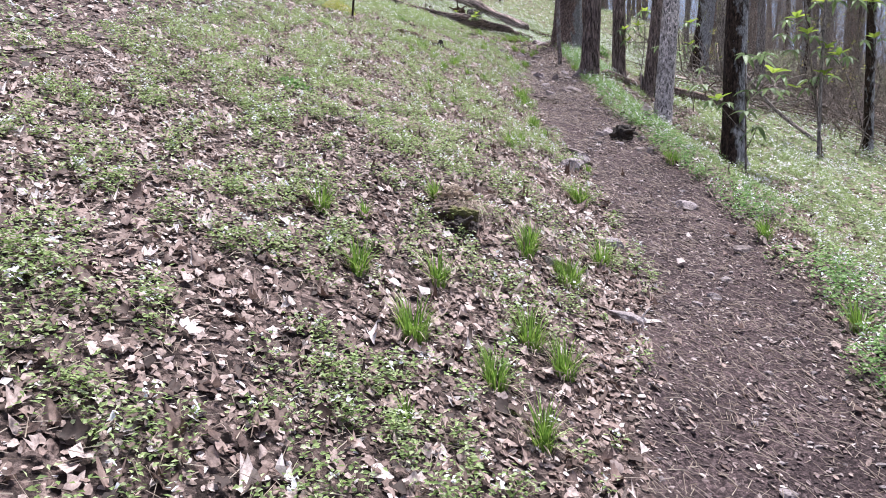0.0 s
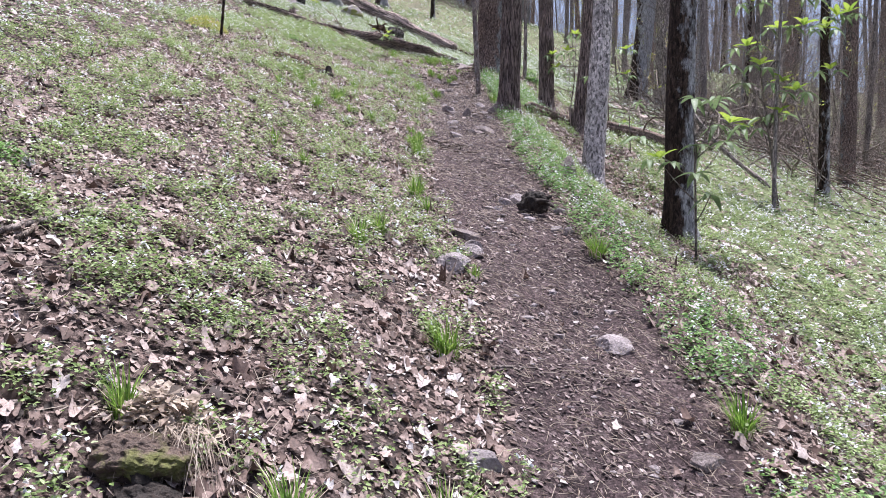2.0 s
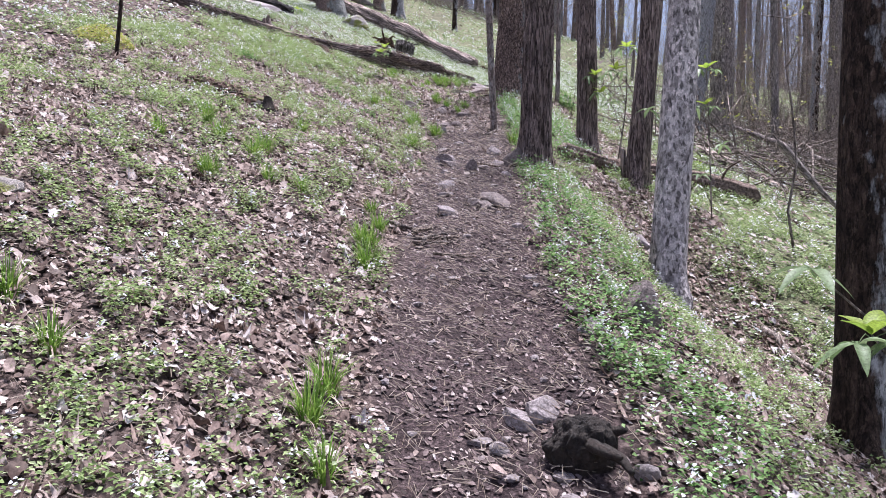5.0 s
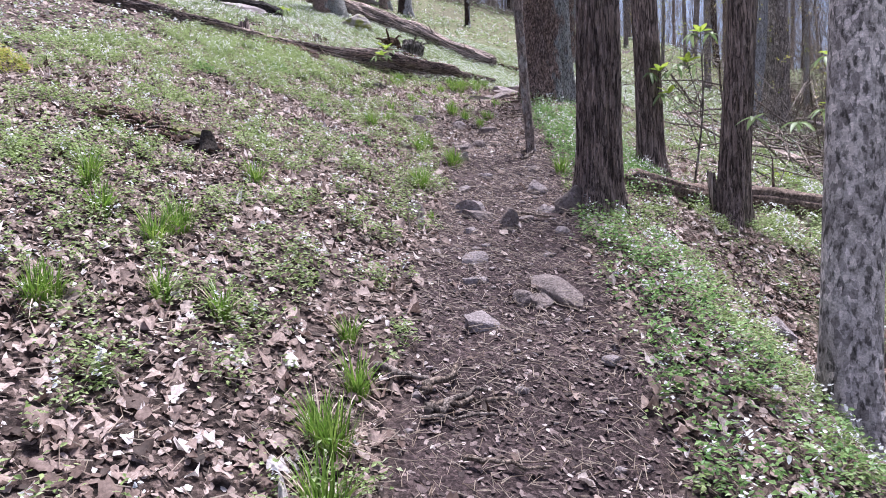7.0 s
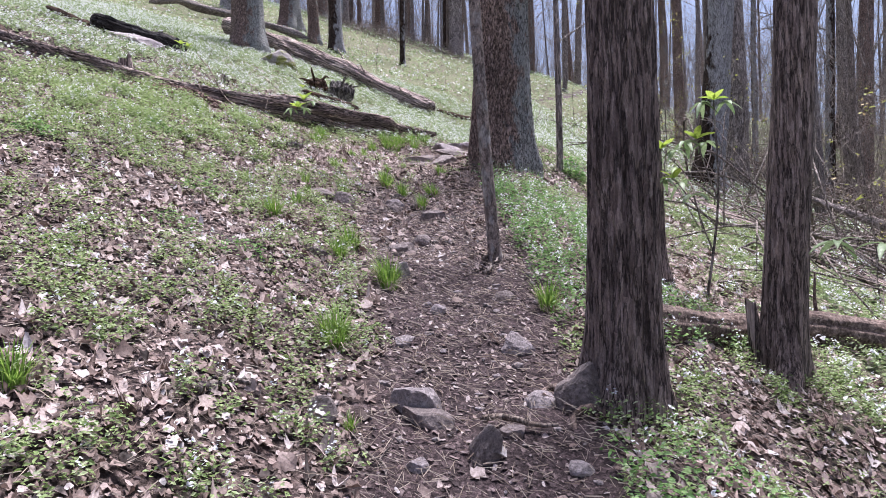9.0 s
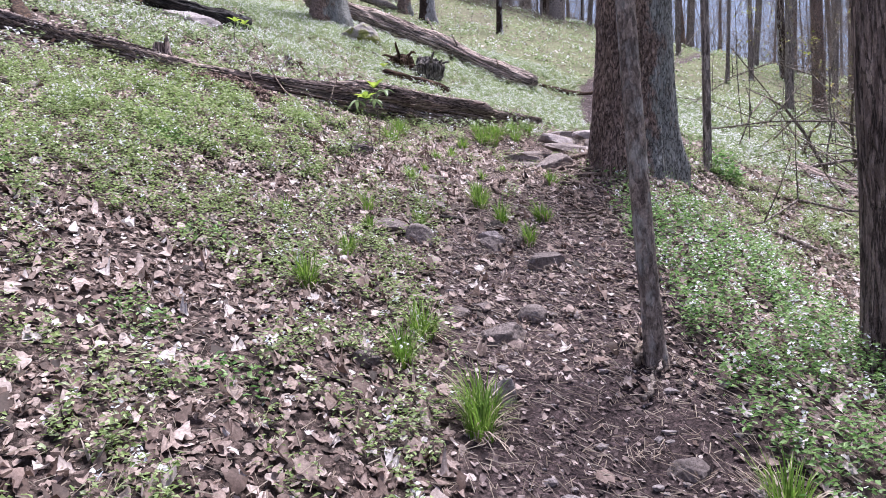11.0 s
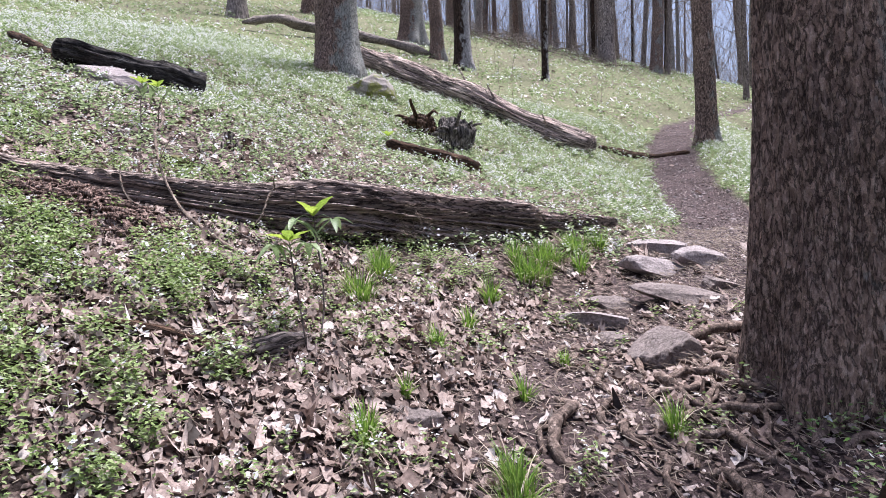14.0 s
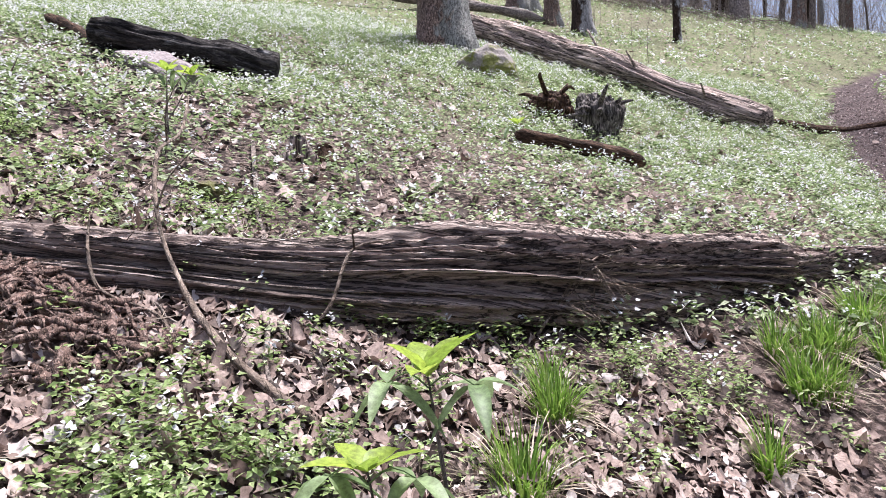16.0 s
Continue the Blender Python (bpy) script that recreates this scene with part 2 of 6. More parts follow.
ROTTEN = bark_material("rotten_wood", (0.02, 0.012, 0.009), (0.1, 0.06, 0.042), (0.24, 0.16, 0.115), (8, 8, 2), 4.0, (0.16, 0.17, 0.05), 0.66, 3.0, 0.03)
CRUMBLED = bark_material("crumbled_wood", (0.1, 0.062, 0.052), (0.3, 0.21, 0.18), (0.58, 0.46, 0.42), (10, 10, 3.0), 4.0, None, 0.5, 4.0, 0.03, 0.3, (50, 50, 20))
GREYWOOD = bark_material("grey_torn_wood", (0.04, 0.036, 0.034), (0.2, 0.185, 0.18), (0.5, 0.48, 0.47), (8, 8, 2), 5.0, None, 0.5, 4.0, 0.03, 0.2, (30, 30, 8))
CHARRED = bark_material("charred_wood", (0.012, 0.011, 0.011), (0.05, 0.047, 0.048), (0.16, 0.155, 0.16), (6, 6, 2), 4.0, (0.3, 0.3, 0.31), 0.62, 4.0, 0.02)
STICKWOOD = bark_material("bleached_stick", (0.1, 0.08, 0.065), (0.27, 0.22, 0.185), (0.46, 0.41, 0.37), (6, 6, 6), 4.0)
STONE_PALE = stone_material("pale_stone", (0.22, 0.185, 0.185), (0.47, 0.41, 0.41))
STONE_DARK = stone_material("dark_stone", (0.13, 0.103, 0.097), (0.34, 0.28, 0.265))
STONE_MOSS = stone_material("mossy_stone", (0.2, 0.175, 0.165), (0.42, 0.38, 0.36), (0.24, 0.25, 0.06), 0.5)
HUMUS = stone_material("brown_humus", (0.06, 0.04, 0.032), (0.22, 0.152, 0.118), (0.2, 0.2, 0.055), 0.55)
# near-black; for earth, stumps, and lumps that stand in for shaded hollows
CLOD_OR_SHADE = stone_material("dark_clod_or_shade", (0.014, 0.01, 0.008), (0.06, 0.042, 0.033))


# ---- the lie of the land ----
TRAIL_Y = (-6.0, 2.3, 4.5, 6.6, 8.2, 10.2, 12.3, 14.3, 16.0, 18.2, 20.8, 22.6, 25.2, 28.6, 33.0, 37.0, 42.0, 48.0, 60.0)
TRAIL_X = (0.05, 0.45, 0.78, 0.66, 0.36, 0.12, 0.06, 0.0, -0.17, -0.25, 0.4, 0.8, 0.75, 0.9, 1.6, 2.9, 5.0, 7.0, 10.0)


def smooth(a, b, x):
    k = np.clip((x - a) / (b - a), 0.0, 1.0)
    return k * k * (3 - 2 * k)


def trail_x(y):
    return np.interp(y, TRAIL_Y, TRAIL_X)


def bump(x, y, cx, cy, r, h):
    return h * np.exp(-((x - cx) ** 2 + (y - cy) ** 2) / (r * r))


def height(x, y):
    """The lie of the land: a hillside that climbs ahead and to the left, with the trail benched into it."""
    x, y = np.asarray(x, float), np.asarray(y, float)
    d = x - trail_x(y)
    z = 0.288 - 0.2836 * x + 0.3088 * y
    z = z + 1.0 * smooth(32.0, 52.0, y)
    far = np.maximum(0.0, y - 52.0)
    z = z - 0.0045 * np.minimum(far, 60.0) ** 2 - np.maximum(0.0, far - 60.0) * 0.54
    z = z - np.maximum(0.0, -1.0 - y) * 0.12
    z = z + np.maximum(0.0, x - 14.0) * 0.16 + np.maximum(0.0, -x - 25.0) * -0.18
    bench = 1.0 - np.where(d < 0, smooth(0.38, 1.25, -d), smooth(0.42, 1.7, d))
    z = z + 0.2836 * np.clip(d, -1.3, 1.7) * bench * (1.0 - smooth(45.0, 60.0, y))
    z = z - 0.035 * (1.0 - smooth(0.2, 0.5, np.abs(d)))
    z = z + bump(x, y, -1.3, 16.2, 2.4, -0.09) + bump(x, y, -5.2, 22.5, 4.0, 0.16) + bump(x, y, -0.6, 26.0, 3.5, -0.2)
    z = z + bump(x, y, -1.4, 6.0, 1.6, 0.07) + bump(x, y, 1.3, 20.0, 2.0, 0.1)
    z = z - 0.4 * np.exp(-(((x - 2.0) / 0.75) ** 2) - ((y - 11.4) / 1.5) ** 2)
    z = z - 0.1 * np.exp(-(((d + 1.5) / 0.55) ** 2)) * (1.0 - smooth(18.0, 20.0, y))
    z = z - 0.188 * np.exp(-(((x + 1.6) / 1.3) ** 2) - ((y - 19.4) / 1.2) ** 2) - 0.278 * np.exp(-(((x + 2.2) / 2.6) ** 2) - ((y - 23.2) / 2.2) ** 2)
    z = z - 0.105 * np.exp(-(((x - 1.2) / 0.7) ** 2) - ((y - 13.1) / 0.8) ** 2) - 0.1 * np.exp(-(((x - 4.5) / 1.6) ** 2) - ((y - 12.4) / 2.0) ** 2)
    z = z + bump(x, y, -0.6, 26.3, 1.6, -0.1) + bump(x, y, -4.3, 23.0, 1.2, -0.05)
    z = z + 0.03 * np.sin(1.7 * x + 0.6 * y) * np.sin(1.3 * y - 0.5 * x + 1.0) * smooth(0.4, 1.2, np.abs(d))
    z = z + 0.012 * np.sin(5.1 * x + 2.3 * y) * np.sin(4.3 * y - 1.7 * x)
    return z


# ---- shape helpers ----
rng = np.random.default_rng(7)


def hash3(i, j, k, seed):
    n = (i * 374761393 + j * 668265263 + k * 1274126177 + seed * 974634777) & 0x7FFFFFFF
    n = ((n ^ (n >> 13)) * 1274126177) & 0x7FFFFFFF
    return ((n ^ (n >> 16)) & 0xFFFF) / 65535.0


def vnoise(p, seed=0):
    """Smooth noise from 0 to 1 at rows of places."""
    p = np.asarray(p, float)
    q = np.floor(p).astype(np.int64)
    f = p - q
    f = f * f * (3 - 2 * f)
    out = 0.0
    for a in (0, 1):
        for b in (0, 1):
            for c in (0, 1):
                w = np.abs(1 - a - f[:, 0]) * np.abs(1 - b - f[:, 1]) * np.abs(1 - c - f[:, 2])
                out = out + w * hash3(q[:, 0] + a, q[:, 1] + b, q[:, 2] + c, seed)
    return out


def fbm(p, seed=0, octaves=4):
    p, total, amp = np.asarray(p, float), 0.0, 0.5
    for n in range(octaves):
        total = total + amp * vnoise(p * 2.0**n, seed + n)
        amp *= 0.5
    return total / (1 - 0.5**octaves)


def noise2(x, y, scale, seed=0, octaves=3):
    return fbm(np.stack([x * scale, y * scale, np.full_like(x, 0.37)], 1), seed, octaves)


def build(name, verts, groups, mats, smooth_faces=True):
    """One mesh from arrays of faces: groups is a list of (faces, material slot)."""
    me = bpy.data.meshes.new(name)
    verts = np.asarray(verts, np.float32)
    me.vertices.add(len(verts))
    me.vertices.foreach_set("co", verts.ravel())
    groups = [(np.asarray(f, np.int32), s) for f, s in groups if len(f)]
    loops = np.concatenate([f.ravel() for f, _ in groups])
    sizes = np.concatenate([np.full(len(f), f.shape[1], np.int32) for f, _ in groups])
    slots = np.concatenate([np.full(len(f), s, np.int32) for f, s in groups])
    me.loops.add(len(loops))
    me.loops.foreach_set("vertex_index", loops)
    me.polygons.add(len(sizes))
    me.polygons.foreach_set("loop_start", np.concatenate([[0], np.cumsum(sizes)[:-1]]).astype(np.int32))
    me.polygons.foreach_set("material_index", slots)
    me.polygons.foreach_set("use_smooth", np.full(len(sizes), smooth_faces))
    for m in mats if isinstance(mats, (list, tuple)) else [mats]:
        me.materials.append(m)
    me.update(calc_edges=True)
    me.validate()
    return me


def part(name, me, parent, label=""):
    ob = new(name, me)
    ob.parent = parent
    return tagged(ob, label)


def tube(points, radii, seg=8, knobs=0.0, seed=0, close=True):
    """A limb along a line of places: its verts and faces (quads, and end fans as triangles)."""
    pts, radii = np.asarray(points, float), np.asarray(radii, float)
    n = len(pts)
    way = np.gradient(pts, axis=0)
    way /= np.linalg.norm(way, axis=1)[:, None] + 1e-9
    ref = np.array([0.31, 0.17, 0.93]) if abs(way[0, 2]) < 0.8 else np.array([0.9, 0.3, 0.1])
    side = np.cross(way, ref)
    side /= np.linalg.norm(side, axis=1)[:, None] + 1e-9
    up = np.cross(side, way)
    ang = np.linspace(0, 2 * np.pi, seg, endpoint=False)
    ring = np.cos(ang)[None, :, None] * side[:, None] + np.sin(ang)[None, :, None] * up[:, None]
    v = (pts[:, None] + ring * radii[:, None, None]).reshape(-1, 3)
    if knobs:
        mid = np.repeat(pts, seg, 0)
        v = mid + (v - mid) * (1 + knobs * 2 * (fbm(v * 9.0, seed, 3) - 0.5))[:, None]
    i, j = np.meshgrid(np.arange(n - 1), np.arange(seg), indexing="ij")
    a, b = (i * seg + j).ravel(), (i * seg + (j + 1) % seg).ravel()
    quads = np.stack([a, b, b + seg, a + seg], 1)
    tris = np.zeros((0, 3), int)
    if close:
        k = np.arange(seg)
        low = np.stack([np.full(seg, len(v)), (k + 1) % seg, k], 1)
        high = np.stack([np.full(seg, len(v) + 1), (n - 1) * seg + k, (n - 1) * seg + (k + 1) % seg], 1)
        v = np.vstack([v, pts[0], pts[-1]])
        tris = np.vstack([low, high])
    return v, quads, tris


def joined(name, pieces, mat):
    """One mesh from several tubes."""
    vs, qs, ts, at = [], [], [], 0
    for v, q, t in pieces:
        vs.append(v), qs.append(q + at), ts.append(t + at)
        at += len(v)
    return build(name, np.vstack(vs), [(np.vstack(qs), 0), (np.vstack(ts), 0)], mat)


def curve_points(points, n):
    """A smooth line through a few places."""
    pts = np.asarray(points, float)
    t = np.linspace(0, len(pts) - 1, n)
    i = np.clip(t.astype(int), 0, len(pts) - 2)
    f = (t - i)[:, None]
    tan = np.gradient(pts, axis=0)
    p, q, a, b = pts[i], pts[i + 1], tan[i], tan[i + 1]
    return (2 * f**3 - 3 * f**2 + 1) * p + (f**3 - 2 * f**2 + f) * a + (3 * f**2 - 2 * f**3) * q + (f**3 - f**2) * b


def branches(start, way, length, radius, depth, r, seg=5):
    """A limb with its twigs, as tubes."""
    n = 4 if depth else 3
    pts, p, w = [], np.array(start, float), np.array(way, float)
    for _ in range(n):
        pts.append(p.copy())
        w = w + r.normal(0, 0.16, 3) + [0, 0, 0.06]
        w /= np.linalg.norm(w)
        p = p + w * length / (n - 1)
    out = [tube(pts, np.linspace(radius, radius * 0.35, n), seg, close=False)]
    if depth:
        for k in range(r.integers(2, 5) if depth > 1 else 2):
            f = r.uniform(0.3, 1.0)
            q = np.array(pts[min(n - 1, int(f * (n - 1) + 0.5))])
            d = w + r.normal(0, 0.65, 3)
            d /= np.linalg.norm(d)
            out += branches(q, d, length * r.uniform(0.4, 0.65), radius * 0.42, depth - 1, r, 4 if depth > 1 else 3)
    return out


def trunk_mesh(radius, tall, mat, seed, lean=(0.0, 0.0), flare=0.5, furrow=0.08, count=14.0, seg=48, rings=90, twist=0.0, lobes=5, taper=0.55, seen=5.0):
    """A trunk from a little below the ground, with a spread foot and furrowed bark."""
    s = np.linspace(0, 1, rings)
    z = -0.35 + (tall + 0.35) * np.where(s < 0.8, s / 0.8 * seen / tall, seen / tall + (s - 0.8) / 0.2 * (1 - seen / tall))
    ang = np.linspace(0, 2 * np.pi, seg, endpoint=False)
    zz, aa = np.meshgrid(z, ang, indexing="ij")
    foot = np.exp(-np.maximum(zz, 0) / (radius * 1.1))
    r = radius * (1 - taper * np.clip(zz / tall, 0, 1))
    r = r * (1 + flare * foot * (0.55 + 0.45 * np.cos(lobes * aa + seed) + 0.25 * np.cos(3 * aa + 2 * seed)))
    a2 = aa + twist * zz
    p = np.stack([np.cos(a2) * count / 6.28, np.sin(a2) * count / 6.28, zz * 1.1], -1).reshape(-1, 3)
    ridge = 1 - np.abs(2 * fbm(p + 11.3, seed, 3) - 1)
    big = fbm(np.stack([np.cos(aa), np.sin(aa), zz * 0.6], -1).reshape(-1, 3) * 1.3, seed + 5, 2) - 0.5
    r = r * (1 + furrow * 1.6 * (ridge.reshape(r.shape) - 0.75) + 0.22 * big.reshape(r.shape))
    x = r * np.cos(aa) + lean[0] * zz + 0.03 * np.sin(zz * 0.9 + seed) * (tall > 3)
    y = r * np.sin(aa) + lean[1] * zz + 0.03 * np.cos(zz * 0.7 + seed) * (tall > 3)
    v = np.stack([x, y, zz], -1).reshape(-1, 3)
    i, j = np.meshgrid(np.arange(rings - 1), np.arange(seg), indexing="ij")
    a, b = (i * seg + j).ravel(), (i * seg + (j + 1) % seg).ravel()
    return build("trunk", v, [(np.stack([a, b, b + seg, a + seg], 1), 0)], mat)


def ground_z(x, y):
    return float(height(x, y))


# ---- the ground ----
def spread(lo, hi, step, reach, grow):
    """Close steps between lo and hi, ever longer ones out to the reach."""
    mid = list(np.arange(lo, hi, step))
    a, s = lo, step
    while a > -reach:
        s *= grow
        a -= s
        mid.insert(0, a)
    b, s = mid[-1], step
    while b < reach:
        s *= grow
        b += s
        mid.append(b)
    return np.array(mid)


def trail_share(x, y):
    d = x - trail_x(y)
    ragged = 0.2 * (noise2(x.ravel(), y.ravel(), 2.6, 3).reshape(x.shape) - 0.5) + 0.1 * (noise2(x.ravel(), y.ravel(), 11.0, 9).reshape(x.shape) - 0.5)
    half = 0.43 + 0.13 * smooth(13.5, 15.5, y) * (1 - smooth(18.0, 19.5, y)) + 0.14 * smooth(15.5, 17.0, y) * (1 - smooth(18.6, 19.6, y)) - 0.03 * smooth(22, 24, y)
    worn = 1 - 0.3 * smooth(16.6, 17.6, y) * (1 - smooth(19.2, 20.5, y))
    return worn * (1 - smooth(-0.07, 0.1, np.abs(d) + ragged - half))


def ground():
    xs, ys = spread(-4.2, 3.4, 0.06, 420, 1.07), spread(0.8, 22.0, 0.06, 420, 1.06)
    gx, gy = np.meshgrid(xs, ys, indexing="ij")
    x, y = gx.ravel(), gy.ravel()
    t = trail_share(x, y)
    z = height(x, y) + 0.05 * (noise2(x, y, 3.1, 21, 4) - 0.5) * (1 - 0.6 * t) + 0.02 * (noise2(x, y, 13.0, 25, 2) - 0.5)
    n = len(ys)
    i, j = np.meshgrid(np.arange(len(xs) - 1), np.arange(n - 1), indexing="ij")
    a = (i * n + j).ravel()
    me = build("ground", np.stack([x, y, z], 1), [(np.stack([a, a + n, a + n + 1, a + 1], 1), 0)], SOIL)
    me.attributes.new("trail", "FLOAT", "POINT").data.foreach_set("value", t.astype(np.float32))
    green = np.clip(0.75 * smooth(1.0, 3.5, x - trail_x(y)) + 0.7 * smooth(20.0, 26.0, y) + 0.6 * smooth(-4.5, -9.0, -np.abs(x + 1.0)), 0, 0.85)
    me.attributes.new("growth", "FLOAT", "POINT").data.foreach_set("value", (green * (1 - 0.3 * smooth(25.0, 33.0, y)) * (1 - 0.35 * smooth(12.0, 20.0, x - trail_x(y))) * (0.4 + 0.9 * noise2(x, y, 0.7, 77, 3))).astype(np.float32))
    tagged(new("ground", me), "sloping forest floor of brown soil with a worn dirt trail", "ground", kind="structure")


ground()


# ---- trees ----
def limbs_of(radius, tall, r, low, count, lean=(0, 0), depth=2, long=3.0, thick=0.3):
    out = []
    for _ in range(count):
        f = r.uniform(low, 0.97)
        z, a = tall * f, r.uniform(0, 6.283)
        w = np.array([math.cos(a), math.sin(a), r.uniform(0.1, 0.9)])
        w /= np.linalg.norm(w)
        start = (lean[0] * z, lean[1] * z, z)
        out.append(branches(start, w, long * (1.25 - f) * r.uniform(0.7, 1.2), radius * thick * (1.2 - f), depth, r))
    return out


def tree(x, y, radius, tall, mat, label, seed, lean=(0.0, 0.0), limbs=7, low=0.55, category="tree", name="tree", **shape):
    """A bare spring tree: a trunk and several limbs."""
    r = np.random.default_rng(seed)
    ob = tagged(new(name), label, category)
    ob.location = (x, y, ground_z(x, y))
    part("trunk", trunk_mesh(radius, tall, mat, seed, lean, **shape), ob)
    for pieces in limbs_of(radius, tall, r, low, limbs, lean):
        part("limb", joined("limb", pieces, mat), ob)
    return ob


dark_tree = tree(2.1, 9.5, 0.135, 13, DARK, "dark mossy tree with pale bark patches beside buckeye saplings", 3, (0.012, 0.0), flare=0.75, furrow=0.05, count=9, seg=64, rings=130)
lichen_tree = tree(1.66, 11.62, 0.135, 12, LICHEN, "slender tree mottled with pale grey lichen below the trail", 5, (0.012, 0.0), flare=0.7, furrow=0.03, count=8, seg=64, rings=130)
cedar = tree(0.62, 13.12, 0.142, 13, CEDAR, "shaggy brown cedar with stringy bark at the trail edge", 8, (0.02, 0.0), flare=0.55, furrow=0.24, count=24, seg=140, rings=200, lobes=4)
cut_cedar = tree(1.88, 14.36, 0.13, 12, CEDAR, "grooved cedar trunk standing over a fallen log", 12, (0.035, 0.0), flare=0.6, furrow=0.11, count=8, seg=90, rings=150, lobes=3)
rear_cedar = tree(1.42, 15.75, 0.135, 12, CEDAR, "grey-brown cedar trunk behind the trailside cedar", 14, (-0.015, 0.0), flare=0.5, furrow=0.07, count=11, seg=72, rings=120)
big_oak = tree(0.5, 18.25, 0.305, 16, OAK, "massive tree with deeply furrowed brown bark and spreading roots", 19, (0.0, 0.01), flare=0.34, furrow=0.13, count=38, seg=180, rings=260, lobes=6, taper=0.4)
thin_tree = tree(0.26, 15.05, 0.045, 8, SPOTTED, "thin leaning sapling trunk at the trail edge", 23, (-0.075, 0.0), flare=0.35, furrow=0.05, count=6, seg=40, rings=120, limbs=4)
pole_tree = tree(1.27, 19.25, 0.04, 7, GREY, "slender grey sapling behind the massive tree", 27, (0.01, 0.0), flare=0.3, furrow=0.04, count=6, seg=24, rings=70, limbs=6, low=0.2)
tree(4.88, 24.3, 0.27, 14, DARK, "dark leaning tree among brushwood on the lower slope", 31, (0.085, 0.0), flare=0.6, furrow=0.08, limbs=9, low=0.25)
tree(6.3, 15.7, 0.095, 11, DARK, "thin dark tree on the lower slope", 33, (0.0, 0.0), flare=0.4, furrow=0.06, seg=32, limbs=8, low=0.3)
tree(4.45, 13.1, 0.03, 6, GREY, "thin bare sapling on the lower slope", 35, (0.01, 0.0), flare=0.3, furrow=0.04, seg=16, rings=50, limbs=6, low=0.25)
tree(-3.4, 12.7, 0.02, 3.5, DARK, "thin dark sapling on the upper slope", 37, (0.03, 0.02), flare=0.3, furrow=0.05, seg=16, rings=50, limbs=6, low=0.2)
tree(-4.72, 27.2, 0.37, 15, OAK, "stout grey-brown tree behind a fallen trunk", 41, (-0.01, 0.0), flare=0.45, furrow=0.07, count=20, seg=72)
tree(-6.4, 39.5, 0.4, 16, OAK, "stout tree high on the slope", 43, (-0.02, 0.0), flare=0.6, furrow=0.07, seg=40, rings=60)
tree(-4.9, 36.6, 0.2, 15, OAK, "slim leaning tree high on the slope", 45, (-0.06, 0.0), flare=0.6, furrow=0.07, seg=32, rings=60)
tree(-3.95, 35.6, 0.24, 15, DARK, "dark tree standing close to a leaning one", 47, (-0.01, 0.0), flare=0.7, furrow=0.07, seg=36, rings=60)
tree(-1.72, 37.0, 0.11, 9, DARK, "short dark broken tree beside bare shoots", 49, (-0.02, 0.0), flare=0.4, furrow=0.08, seg=24, rings=50, low=0.3)
tree(1.52, 28.75, 0.19, 14, OAK, "straight tree at the bend of the trail", 51, (-0.01, 0.0), flare=0.4, furrow=0.07, count=14, seg=56, rings=90)


def far_prototypes():
    """Four bare woodland trees, to be repeated over the far slopes."""
    made = []
    for n, (mat, radius, tall) in enumerate(((GREY, 0.2, 17), (OAK, 0.24, 18), (GREY, 0.15, 15), (DARK, 0.19, 16), (TWIG, 0.1, 11))):
        r = np.random.default_rng(100 + n)
        ob = tagged(new("forest_tree"), "tall bare grey forest tree on the wooded slope", "tree", "trees of the far woods")
        part("trunk", trunk_mesh(radius, tall, mat, 60 + n, (0.01 * (n - 2), 0.008), flare=0.5, furrow=0.06, seg=14, rings=26, taper=0.7, seen=9.0), ob)
        pieces = [p for some in limbs_of(radius, tall, r, 0.16, 19, (0.01 * (n - 2), 0.008), 2, 4.0, 0.13) for p in some]
        part("crown", joined("crown", pieces, TWIG), ob)
        made.append(ob)
    return made


